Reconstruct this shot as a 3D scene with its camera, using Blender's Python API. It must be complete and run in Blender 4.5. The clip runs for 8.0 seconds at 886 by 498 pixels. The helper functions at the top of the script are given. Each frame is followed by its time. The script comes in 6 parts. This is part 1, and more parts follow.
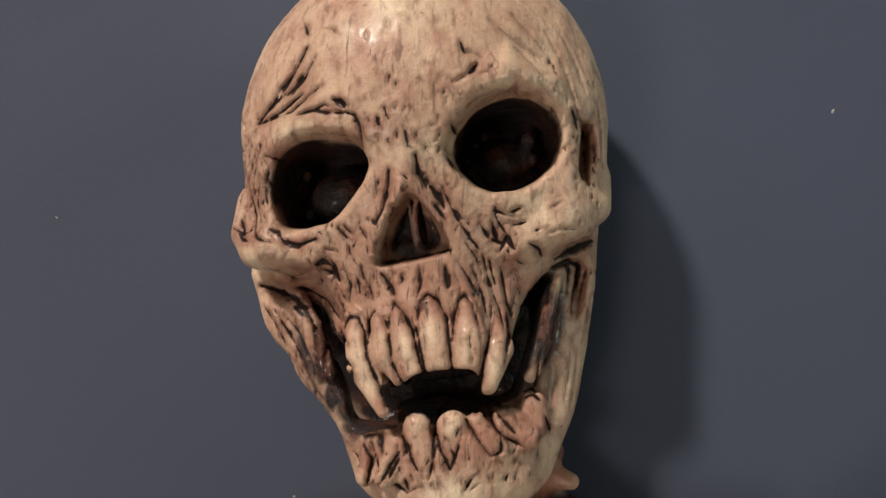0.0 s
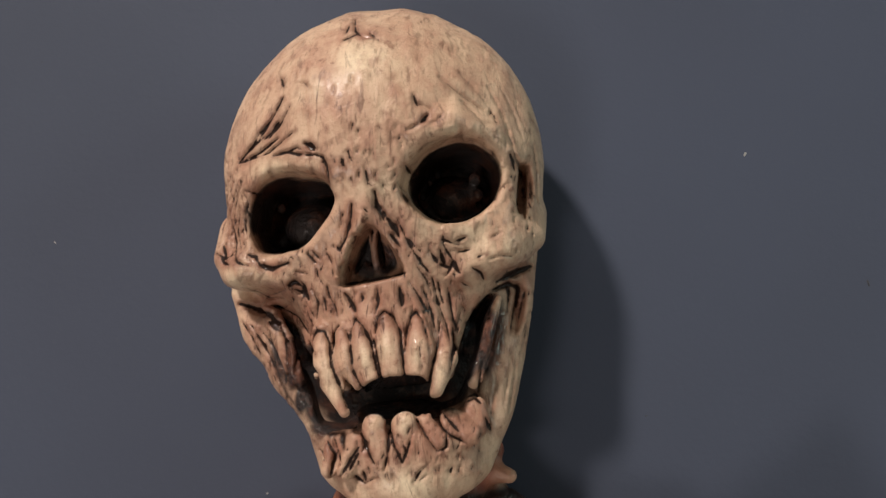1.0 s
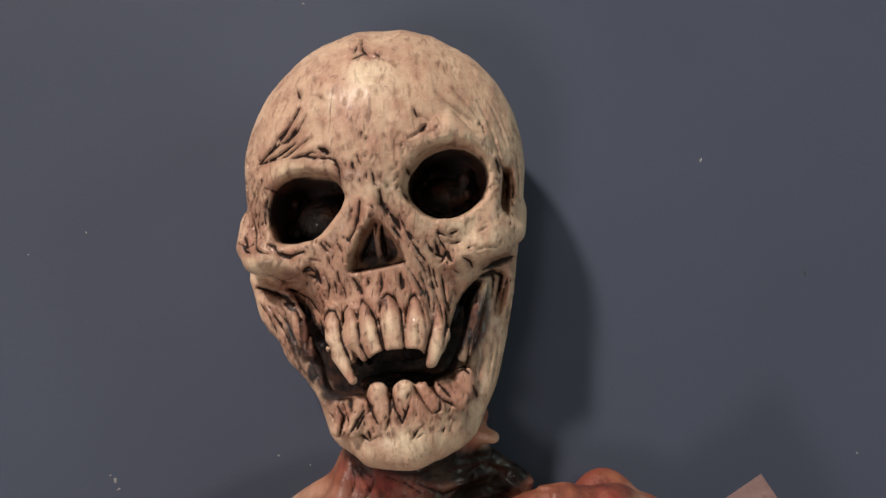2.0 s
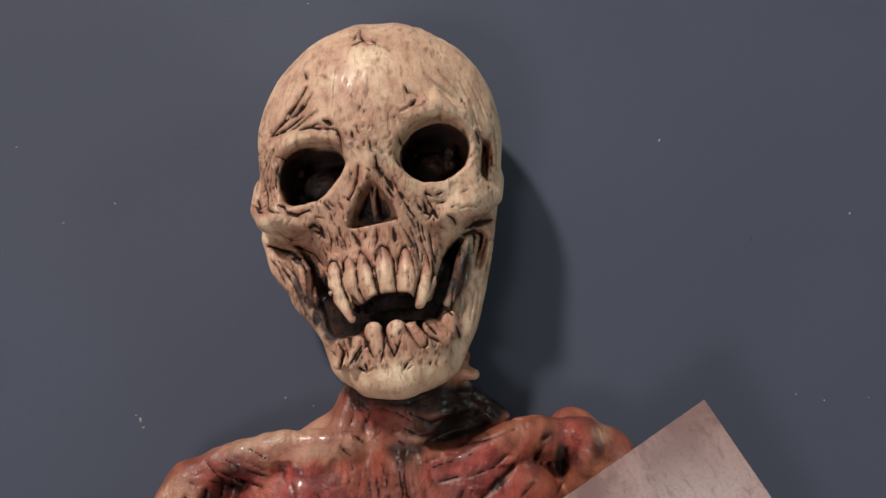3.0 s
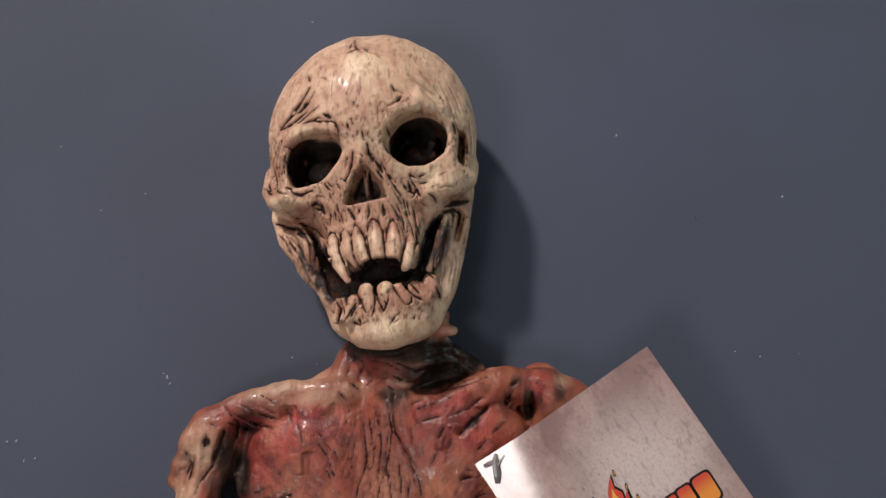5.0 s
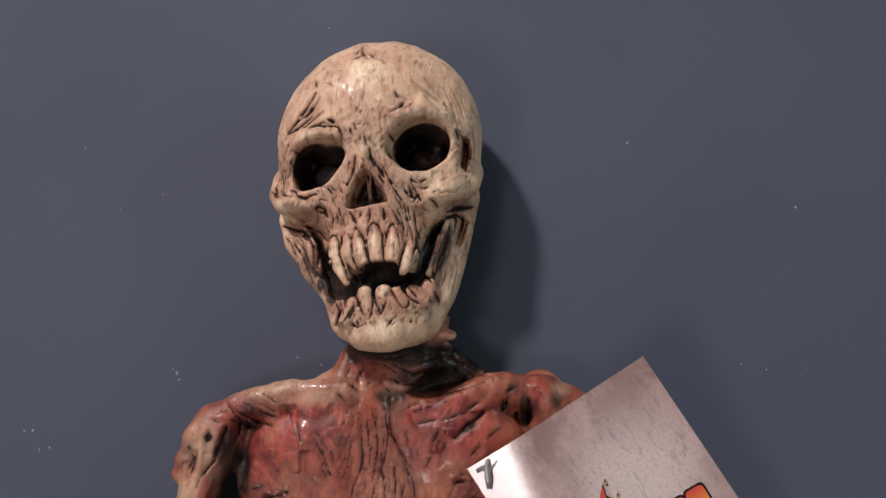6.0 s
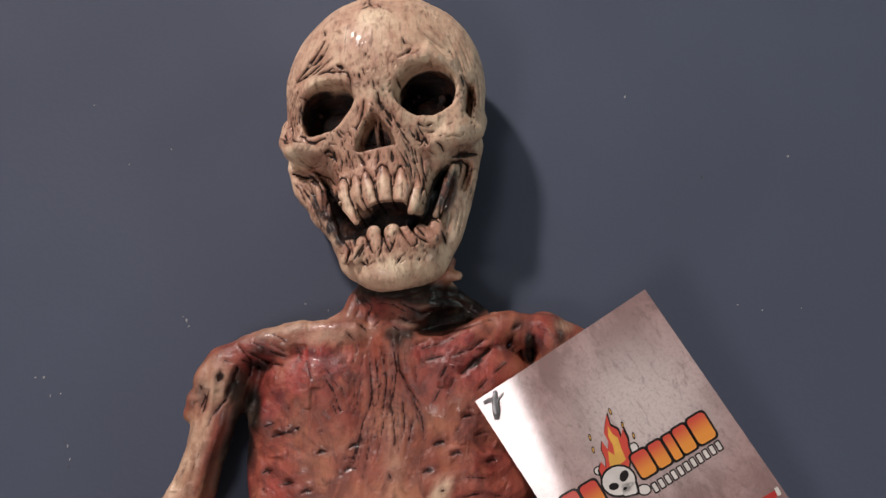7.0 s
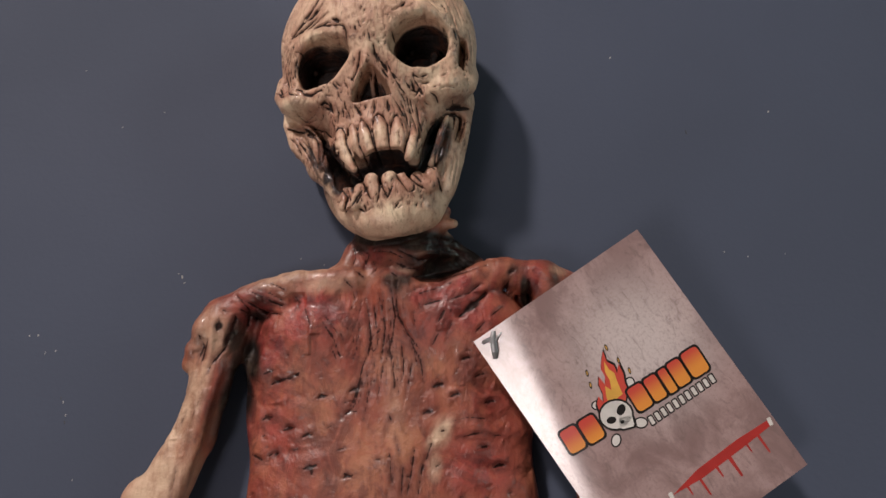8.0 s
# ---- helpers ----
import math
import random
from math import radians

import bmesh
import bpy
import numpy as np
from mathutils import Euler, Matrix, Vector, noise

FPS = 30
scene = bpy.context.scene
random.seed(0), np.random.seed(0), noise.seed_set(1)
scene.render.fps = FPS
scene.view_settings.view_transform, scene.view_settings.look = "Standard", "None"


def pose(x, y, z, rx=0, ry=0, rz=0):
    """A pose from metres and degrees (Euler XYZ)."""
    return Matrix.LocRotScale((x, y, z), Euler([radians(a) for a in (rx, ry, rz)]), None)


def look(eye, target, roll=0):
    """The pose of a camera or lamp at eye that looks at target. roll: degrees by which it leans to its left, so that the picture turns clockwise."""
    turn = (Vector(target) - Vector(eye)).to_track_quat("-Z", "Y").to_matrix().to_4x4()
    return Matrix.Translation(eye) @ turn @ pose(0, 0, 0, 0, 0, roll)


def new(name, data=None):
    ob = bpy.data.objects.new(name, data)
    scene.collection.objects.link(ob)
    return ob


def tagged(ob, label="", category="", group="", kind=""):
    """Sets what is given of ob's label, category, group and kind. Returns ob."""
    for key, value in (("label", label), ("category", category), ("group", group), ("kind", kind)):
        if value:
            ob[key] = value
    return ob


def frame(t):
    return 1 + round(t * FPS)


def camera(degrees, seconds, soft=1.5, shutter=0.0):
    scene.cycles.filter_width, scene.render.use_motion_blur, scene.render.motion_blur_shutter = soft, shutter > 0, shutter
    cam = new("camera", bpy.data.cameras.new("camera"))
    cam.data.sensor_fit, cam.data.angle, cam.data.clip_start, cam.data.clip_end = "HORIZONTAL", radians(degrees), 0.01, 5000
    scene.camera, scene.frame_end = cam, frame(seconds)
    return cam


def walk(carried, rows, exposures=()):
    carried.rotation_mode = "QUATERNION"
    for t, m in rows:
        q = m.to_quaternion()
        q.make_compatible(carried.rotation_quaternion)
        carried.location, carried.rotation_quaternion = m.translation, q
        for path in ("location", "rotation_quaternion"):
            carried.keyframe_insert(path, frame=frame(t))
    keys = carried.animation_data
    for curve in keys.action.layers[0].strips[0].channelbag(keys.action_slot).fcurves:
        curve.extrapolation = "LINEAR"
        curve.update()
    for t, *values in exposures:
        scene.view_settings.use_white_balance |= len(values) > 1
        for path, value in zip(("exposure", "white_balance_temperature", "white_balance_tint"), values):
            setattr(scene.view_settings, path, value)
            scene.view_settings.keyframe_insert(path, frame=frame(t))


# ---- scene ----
cam = camera(55, 8.0)
PATH = [
    (0, (0.01539, -0.04953, 0.20232), (0.00885, -0.02951, 0.10456), -20.6),
    (0.5, (0.01605, -0.04990, 0.21585), (0.01175, -0.02905, 0.11810), -14.2),
    (1, (0.02215, -0.05560, 0.22750), (0.01830, -0.03265, 0.13025), -11.9),
    (1.5, (0.01910, -0.05965, 0.24080), (0.01780, -0.03650, 0.14355), -5.8),
    (1.7, (0.01865, -0.05920, 0.24800), (0.01725, -0.03765, 0.15035), -5.8),
    (2.8, (0.01895, -0.08620, 0.27860), (0.01875, -0.06105, 0.18180), -2.6),
    (3, (0.02090, -0.08915, 0.28585), (0.02035, -0.06435, 0.18895), -3.4),
    (3.5, (0.02605, -0.09935, 0.30465), (0.02480, -0.07340, 0.20810), -5.1),
    (4, (0.02770, -0.10975, 0.32355), (0.02625, -0.08285, 0.22725), -5.7),
    (4.5, (0.02870, -0.11760, 0.32350), (0.02710, -0.08985, 0.22745), -6.1),
    (4.7, (0.02810, -0.12080, 0.32345), (0.02660, -0.09255, 0.22755), -5.7),
    (5.8, (0.04705, -0.12150, 0.32490), (0.04170, -0.09245, 0.22935), -11.8),
    (6, (0.05010, -0.12220, 0.32490), (0.04195, -0.09285, 0.22960), -16.3),
    (6.2, (0.04800, -0.12640, 0.32470), (0.03925, -0.09650, 0.22970), -16.9),
    (6.5, (0.03895, -0.13235, 0.32335), (0.03010, -0.10245, 0.22830), -17.2),
    (6.8, (0.04470, -0.14595, 0.32415), (0.03640, -0.11425, 0.22970), -15.6),
    (7, (0.04225, -0.14980, 0.32575), (0.03590, -0.11890, 0.23085), -12.8),
    (7.5, (0.04240, -0.16165, 0.32520), (0.03680, -0.13045, 0.23035), -12.0),
    (8, (0.03160, -0.17885, 0.32265), (0.02895, -0.14520, 0.22855), -6.8),
]
walk(cam, [(t, look(eye, target, roll)) for t, eye, target, roll in PATH], [
    (0, -0.06, 6500, 10), (1.5, 0.0, 6420, 10.5), (3.5, 0.04, 6320, 12), (4.7, 0.06, 6280, 12.5), (6.5, 0.07, 6120, 14.5), (8, -0.08, 6280, 14.5)])

# ---------------------------------------------------------------- light
world = bpy.data.worlds.new("world")
scene.world = world
world.use_nodes = True
back = world.node_tree.nodes["Background"]
back.inputs[0].default_value = (0.75, 0.85, 1.0, 1)
back.inputs[1].default_value = 0.3


def lamp(name, eye, target, size, watts, colour):
    data = bpy.data.lights.new(name, "AREA")
    data.shape, data.size, data.energy, data.color = "DISK", size, watts, colour
    ob = new(name, data)
    ob.matrix_world = look(eye, target)
    return ob


lamp("ceiling_lamp", (-0.884, 1.471, 1.456), (0, -0.05, 0), 0.21, 48.0, (1.0, 0.87, 0.77))
lamp("window_light", (1.5, 0.3, 0.7), (0, -0.05, 0), 0.7, 5.0, (0.74, 0.97, 0.88))
lamp("room_light", (-0.74, -0.99, 1.55), (0, -0.08, 0), 0.50, 9.5, (1.0, 0.88, 0.80))


# ---------------------------------------------------------------- materials
class Nodes:
    """Short hand for building one node material."""

    def __init__(self, name):
        self.mat = bpy.data.materials.new(name)
        self.mat.use_nodes = True
        self.tree = self.mat.node_tree
        self.bsdf = self.tree.nodes["Principled BSDF"]
        self.coord = self.tree.nodes.new("ShaderNodeTexCoord").outputs["Object"]

    def put(self, socket, value):
        if isinstance(value, bpy.types.NodeSocket):
            self.tree.links.new(value, socket)
        elif isinstance(value, tuple) and len(value) == 3 and socket.type == "RGBA":
            socket.default_value = (*value, 1)
        else:
            socket.default_value = value

    def noise(self, scale, detail=4.0, rough=0.6, stretch=None, distort=0.0):
        n = self.tree.nodes.new("ShaderNodeTexNoise")
        n.inputs["Scale"].default_value, n.inputs["Detail"].default_value = scale, detail
        n.inputs["Roughness"].default_value, n.inputs["Distortion"].default_value = rough, distort
        source = self.coord
        if stretch:
            m = self.tree.nodes.new("ShaderNodeMapping")
            m.inputs["Scale"].default_value = stretch
            self.tree.links.new(source, m.inputs[0])
            source = m.outputs[0]
        self.tree.links.new(source, n.inputs["Vector"])
        return n.outputs[0]

    def ramp(self, value, low, high, a=0.0, b=1.0):
        n = self.tree.nodes.new("ShaderNodeMapRange")
        n.interpolation_type = "SMOOTHSTEP"
        for i, v in enumerate((value, low, high, a, b)):
            self.put(n.inputs[i], v)
        return n.outputs[0]

    def math(self, kind, a, b=0.0):
        n = self.tree.nodes.new("ShaderNodeMath")
        n.operation, n.use_clamp = kind, False
        self.put(n.inputs[0], a)
        self.put(n.inputs[1], b)
        return n.outputs[0]

    def mix(self, factor, a, b):
        n = self.tree.nodes.new("ShaderNodeMix")
        n.data_type = "RGBA"
        self.put(n.inputs[0], factor)
        self.put(n.inputs[6], a)
        self.put(n.inputs[7], b)
        return n.outputs[2]

    def attr(self, name):
        n = self.tree.nodes.new("ShaderNodeAttribute")
        n.attribute_name = name
        return n.outputs["Fac"]

    def bump(self, height, strength, distance):
        n = self.tree.nodes.new("ShaderNodeBump")
        n.inputs["Strength"].default_value, n.inputs["Distance"].default_value = strength, distance
        self.tree.links.new(height, n.inputs["Height"])
        self.tree.links.new(n.outputs[0], self.bsdf.inputs["Normal"])

    def done(self, colour, rough, **more):
        self.put(self.bsdf.inputs["Base Color"], colour)
        self.put(self.bsdf.inputs["Roughness"], rough)
        for key, value in more.items():
            self.put(self.bsdf.inputs[key.replace("_", " ")], value)
        return self.mat


def bone_material():
    n = Nodes("painted_bone")
    wash, stain, socket, halo, pale = n.attr("wash"), n.attr("stain"), n.attr("deep"), n.attr("halo"), n.attr("pale")
    big, fine, grit = n.noise(45, 4, 0.6), n.noise(380, 5, 0.65), n.noise(1500, 3, 0.6)
    streak = n.noise(190, 5, 0.65, (1.0, 0.25, 0.6), 0.7)
    mottle = n.noise(130, 5, 0.7)
    cream = n.mix(n.ramp(big, 0.35, 0.65), (0.76, 0.575, 0.405), (0.66, 0.475, 0.335))
    tan = n.mix(n.ramp(streak, 0.42, 0.75, 0.0, 0.75), cream, (0.52, 0.315, 0.215))
    tan = n.mix(n.ramp(mottle, 0.45, 0.72, 0.0, 0.7), tan, (0.50, 0.29, 0.20))
    cover = n.math("MULTIPLY", n.ramp(n.math("ADD", streak, mottle), 0.70, 1.15, 0.6, 1.35), stain)
    colour = n.mix(cover, tan, (0.44, 0.235, 0.16))
    colour = n.mix(n.math("MULTIPLY", pale, n.ramp(n.math("ADD", streak, mottle), 0.75, 1.15, 0.9, 0.25)), colour, (0.82, 0.69, 0.49))
    colour = n.mix(n.math("MULTIPLY", halo, n.ramp(fine, 0.3, 0.7, 0.35, 1.0)), colour, (0.17, 0.068, 0.042))
    freckle = n.math("MULTIPLY", n.ramp(fine, 0.57, 0.70), n.ramp(mottle, 0.40, 0.65, 0.15, 0.85))
    colour = n.mix(freckle, colour, (0.20, 0.085, 0.05))
    colour = n.mix(n.ramp(grit, 0.55, 0.75, 0.0, 0.35), colour, (0.26, 0.13, 0.08))
    hair = n.noise(520, 4, 0.6, (1.0, 0.22, 0.6), 1.0)
    dirt = n.math("MULTIPLY", n.ramp(hair, 0.54, 0.68), n.math("ADD", n.math("MULTIPLY", stain, 1.0), n.ramp(big, 0.46, 0.64, 0.08, 0.5)))
    colour = n.mix(dirt, colour, (0.12, 0.05, 0.03))
    edge = n.ramp(n.math("ADD", wash, n.math("MULTIPLY", n.math("SUBTRACT", fine, 0.5), 0.8)), 0.26, 0.84)
    colour = n.mix(edge, colour, (0.016, 0.007, 0.005))
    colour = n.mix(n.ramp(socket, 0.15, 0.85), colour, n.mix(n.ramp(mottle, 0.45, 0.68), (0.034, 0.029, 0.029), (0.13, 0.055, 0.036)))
    n.bump(n.math("ADD", n.math("ADD", n.math("MULTIPLY", streak, 0.6), n.math("MULTIPLY", fine, 0.5)), n.math("MULTIPLY", mottle, n.math("ADD", n.math("MULTIPLY", socket, 3.2), 0.5))), 0.65, 0.0012)
    rough = n.ramp(n.math("ADD", socket, n.math("MULTIPLY", fine, 0.6)), 0.2, 1.1, 0.54, 0.14)
    return n.done(colour, rough, Coat_Weight=n.math("MULTIPLY", n.ramp(mottle, 0.44, 0.62, 0.04, 0.36), n.ramp(socket, 0.3, 0.9, 1.0, 2.6)), Coat_Roughness=n.ramp(socket, 0.3, 0.9, 0.20, 0.08), Specular_IOR_Level=n.ramp(n.math("MAXIMUM", edge, n.math("MULTIPLY", socket, 0.7)), 0.1, 0.9, 0.45, 0.16))


def flesh_material():
    n = Nodes("painted_flesh")
    wash, red, pale, dark_and_shade, halo = n.attr("wash"), n.attr("stain"), n.attr("pale"), n.attr("deep"), n.attr("halo")
    big, fine, mottle = n.noise(38, 4, 0.6), n.noise(330, 5, 0.65), n.noise(110, 5, 0.7)
    streak = n.noise(150, 5, 0.65, (1.0, 0.30, 0.6), 0.9)
    ochre = n.mix(n.ramp(big, 0.38, 0.62), (0.37, 0.150, 0.078), (0.25, 0.068, 0.042))
    ochre = n.mix(n.ramp(streak, 0.40, 0.70, 0.0, 0.7), ochre, (0.15, 0.05, 0.032))
    cover = n.math("MULTIPLY", n.ramp(n.math("ADD", streak, mottle), 0.70, 1.15, 0.6, 1.25), red)
    colour = n.mix(cover, ochre, n.mix(n.ramp(mottle, 0.4, 0.65), (0.34, 0.050, 0.040), (0.13, 0.014, 0.013)))
    patch = n.noise(75, 5, 0.65, (1.0, 0.8, 0.8), 1.2)
    colour = n.mix(n.ramp(patch, 0.50, 0.66, 0.0, 0.62), colour, (0.085, 0.020, 0.017))
    colour = n.mix(n.ramp(patch, 0.46, 0.34, 0.0, 0.45), colour, (0.36, 0.10, 0.055))
    colour = n.mix(pale, colour, n.mix(n.ramp(n.math("ADD", streak, mottle), 0.85, 1.3), (0.60, 0.43, 0.30), (0.33, 0.18, 0.11)))
    colour = n.mix(n.math("MULTIPLY", halo, n.ramp(fine, 0.3, 0.7, 0.35, 1.0)), colour, (0.075, 0.016, 0.013))
    freckle = n.math("MULTIPLY", n.ramp(fine, 0.60, 0.74), n.ramp(mottle, 0.45, 0.65, 0.05, 0.7))
    colour = n.mix(freckle, colour, (0.085, 0.024, 0.018))
    # neck and wound darks, together with painted shade of armpit and inner arm
    colour = n.mix(n.ramp(dark_and_shade, 0.1, 0.9), colour, n.mix(n.ramp(n.math("ADD", streak, mottle), 0.95, 1.25), (0.010, 0.006, 0.005), (0.042, 0.028, 0.020)))
    edge = n.ramp(n.math("ADD", wash, n.math("MULTIPLY", n.math("SUBTRACT", fine, 0.5), 0.8)), 0.28, 0.95)
    colour = n.mix(edge, colour, (0.022, 0.007, 0.006))
    n.bump(n.math("ADD", n.math("ADD", n.math("MULTIPLY", streak, 0.6), n.math("MULTIPLY", fine, 0.4)), n.math("MULTIPLY", mottle, 0.8)), 0.65, 0.0015)
    rough = n.ramp(n.math("ADD", fine, n.math("MULTIPLY", big, 0.6)), 0.6, 1.0, 0.58, 0.34)
    dull = n.math("MAXIMUM", edge, n.math("MULTIPLY", dark_and_shade, 0.8))
    return n.done(colour, rough, Coat_Weight=n.math("MULTIPLY", n.ramp(n.math("ADD", mottle, n.math("MULTIPLY", fine, 0.5)), 0.68, 0.92, 0.02, 0.34), n.ramp(pale, 0.1, 0.7, 1.0, 0.15)), Coat_Roughness=0.15, Specular_IOR_Level=n.ramp(dull, 0.1, 0.9, 0.5, 0.15))


def table_material():
    n = Nodes("grey_blue_paint")
    big, fine = n.noise(6, 3, 0.5), n.noise(420, 3, 0.6)
    colour = n.mix(n.ramp(big, 0.3, 0.7), (0.058, 0.072, 0.110), (0.053, 0.065, 0.097))
    colour = n.mix(n.ramp(fine, 0.60, 0.80, 0.0, 0.12), colour, (0.10, 0.11, 0.13))
    n.bump(n.math("ADD", fine, n.math("MULTIPLY", n.noise(60, 2), 0.6)), 0.12, 0.0006)
    return n.done(colour, n.ramp(big, 0.3, 0.7, 0.70, 0.78), Specular_IOR_Level=0.25)


def plain_material(name, colour, rough, **more):
    n = Nodes(name)
    grain = n.noise(90, 4, 0.6)
    darker = tuple(c * 0.82 for c in colour)
    return n.done(n.mix(n.ramp(grain, 0.35, 0.65), colour, darker), rough, **more)


# ---------------------------------------------------------------- sculpting tools (millimetres)
class Clay:
    """A block of clay: a signed distance on a grid, shaped by adding and cutting forms."""

    def __init__(self, low, high, step):
        self.low, self.step = np.array(low, float), step
        self.axes = [np.arange(a, b + step, step, dtype=np.float32) for a, b in zip(low, high)]
        self.f = np.full([len(a) for a in self.axes], 8.0, np.float32)

    def local(self, low, high, pad):
        cut = []
        for axis, a, b in zip(self.axes, low, high):
            i = max(0, int(np.searchsorted(axis, a - pad)))
            j = max(i + 1, int(np.searchsorted(axis, b + pad)))
            cut.append(slice(i, min(j, len(axis))))
        grid = np.meshgrid(*[axis[c] for axis, c in zip(self.axes, cut)], indexing="ij", sparse=True)
        return tuple(cut), grid

    def blend(self, form, k, cutting=False):
        distance, low, high = form
        where, grid = self.local(low, high, k + 2 * self.step)
        old = self.f[where]
        if old.size == 0:
            return
        d = distance(*grid).astype(np.float32)
        h = np.maximum(k - np.abs(old + d if cutting else old - d), 0) / k
        self.f[where] = (np.maximum(old, -d) + h * h * k / 4) if cutting else (np.minimum(old, d) - h * h * k / 4)

    def add(self, form, k=2.0):
        self.blend(form, k)

    def cut(self, form, k=1.0):
        self.blend(form, k, True)

    def tops(self):
        """The height of the upper surface over each column."""
        inside = self.f < 0
        z = np.where(inside, self.axes[2][None, None, :], -1)
        return z.max(2)


def ball(c, r, turn=0.0, lean=0.0):
    """An ellipsoid, turned about z and leaned about its own x."""
    m = np.array(Euler((radians(lean), 0, radians(turn))).to_matrix())
    reach = np.sqrt(((m * np.array(r)) ** 2).sum(1))

    def distance(x, y, z):
        p = [x - c[0], y - c[1], z - c[2]]
        q = [m[0, i] * p[0] + m[1, i] * p[1] + m[2, i] * p[2] for i in range(3)]
        k0 = np.sqrt(sum((a / b) ** 2 for a, b in zip(q, r)))
        k1 = np.sqrt(sum((a / (b * b)) ** 2 for a, b in zip(q, r)))
        return k0 * (k0 - 1) / np.maximum(k1, 1e-6)

    return distance, np.array(c) - reach, np.array(c) + reach


def limb(points, radii, flat=1.0):
    """A rod through points (x, y, z), as thick as the radii say; flat > 1 presses it down in z."""
    points = [np.array(p, float) for p in points]
    big = max(radii)

    def distance(x, y, z):
        best = None
        for a, b, ra, rb in zip(points, points[1:], radii, radii[1:]):
            v = b - a
            t = np.clip(((x - a[0]) * v[0] + (y - a[1]) * v[1] + (z - a[2]) * v[2]) / max(v @ v, 1e-6), 0, 1)
            d = np.sqrt((x - a[0] - t * v[0]) ** 2 + (y - a[1] - t * v[1]) ** 2 + (flat * (z - a[2] - t * v[2])) ** 2) - (ra + (rb - ra) * t)
            best = d if best is None else np.minimum(best, d)
        return best

    return distance, np.min(points, 0) - big, np.max(points, 0) + big


def rounded(corners, grow):
    """A polygon of (x, y) corners with its corners cut twice."""
    c = np.array(corners, float).reshape(-1, 2)
    for _ in range(2):
        after = np.roll(c, -1, 0)
        c = np.stack([0.8 * c + 0.2 * after, 0.2 * c + 0.8 * after], 1).reshape(-1, 2)
    return c.mean(0) + (c - c.mean(0)) * grow


def from_outline(c, x, y):
    """The distance from a polygon's outline, negative inside it."""
    best, sign = 1e9, 1.0
    for (ax, ay), (bx, by) in zip(c, np.roll(c, -1, 0)):
        ex, ey = bx - ax, by - ay
        t = np.clip(((x - ax) * ex + (y - ay) * ey) / (ex * ex + ey * ey), 0, 1)
        best = np.minimum(best, (x - ax - t * ex) ** 2 + (y - ay - t * ey) ** 2)
        crossing = ((ay > y) != (by > y)) & (x < ex * (y - ay) / (ey if abs(ey) > 1e-9 else 1e-9) + ax)
        sign = sign * np.where(crossing, -1.0, 1.0)
    return sign * np.sqrt(best)


def shaft(corners, low, high, slope=0.0, grow=1.06):
    """An upright prism over a polygon of (x, y) corners, from z low to high; slope narrows it towards the bottom."""
    c = rounded(corners, grow)

    def distance(x, y, z):
        d = from_outline(c, x, y) + slope * (38 - z)
        floor = low - z
        h = np.maximum(7 - np.abs(d - floor), 0) / 7
        return np.maximum(np.maximum(d, floor) + h * h * 7 / 4, z - high)

    return distance, (*c.min(0), low), (*c.max(0), high)


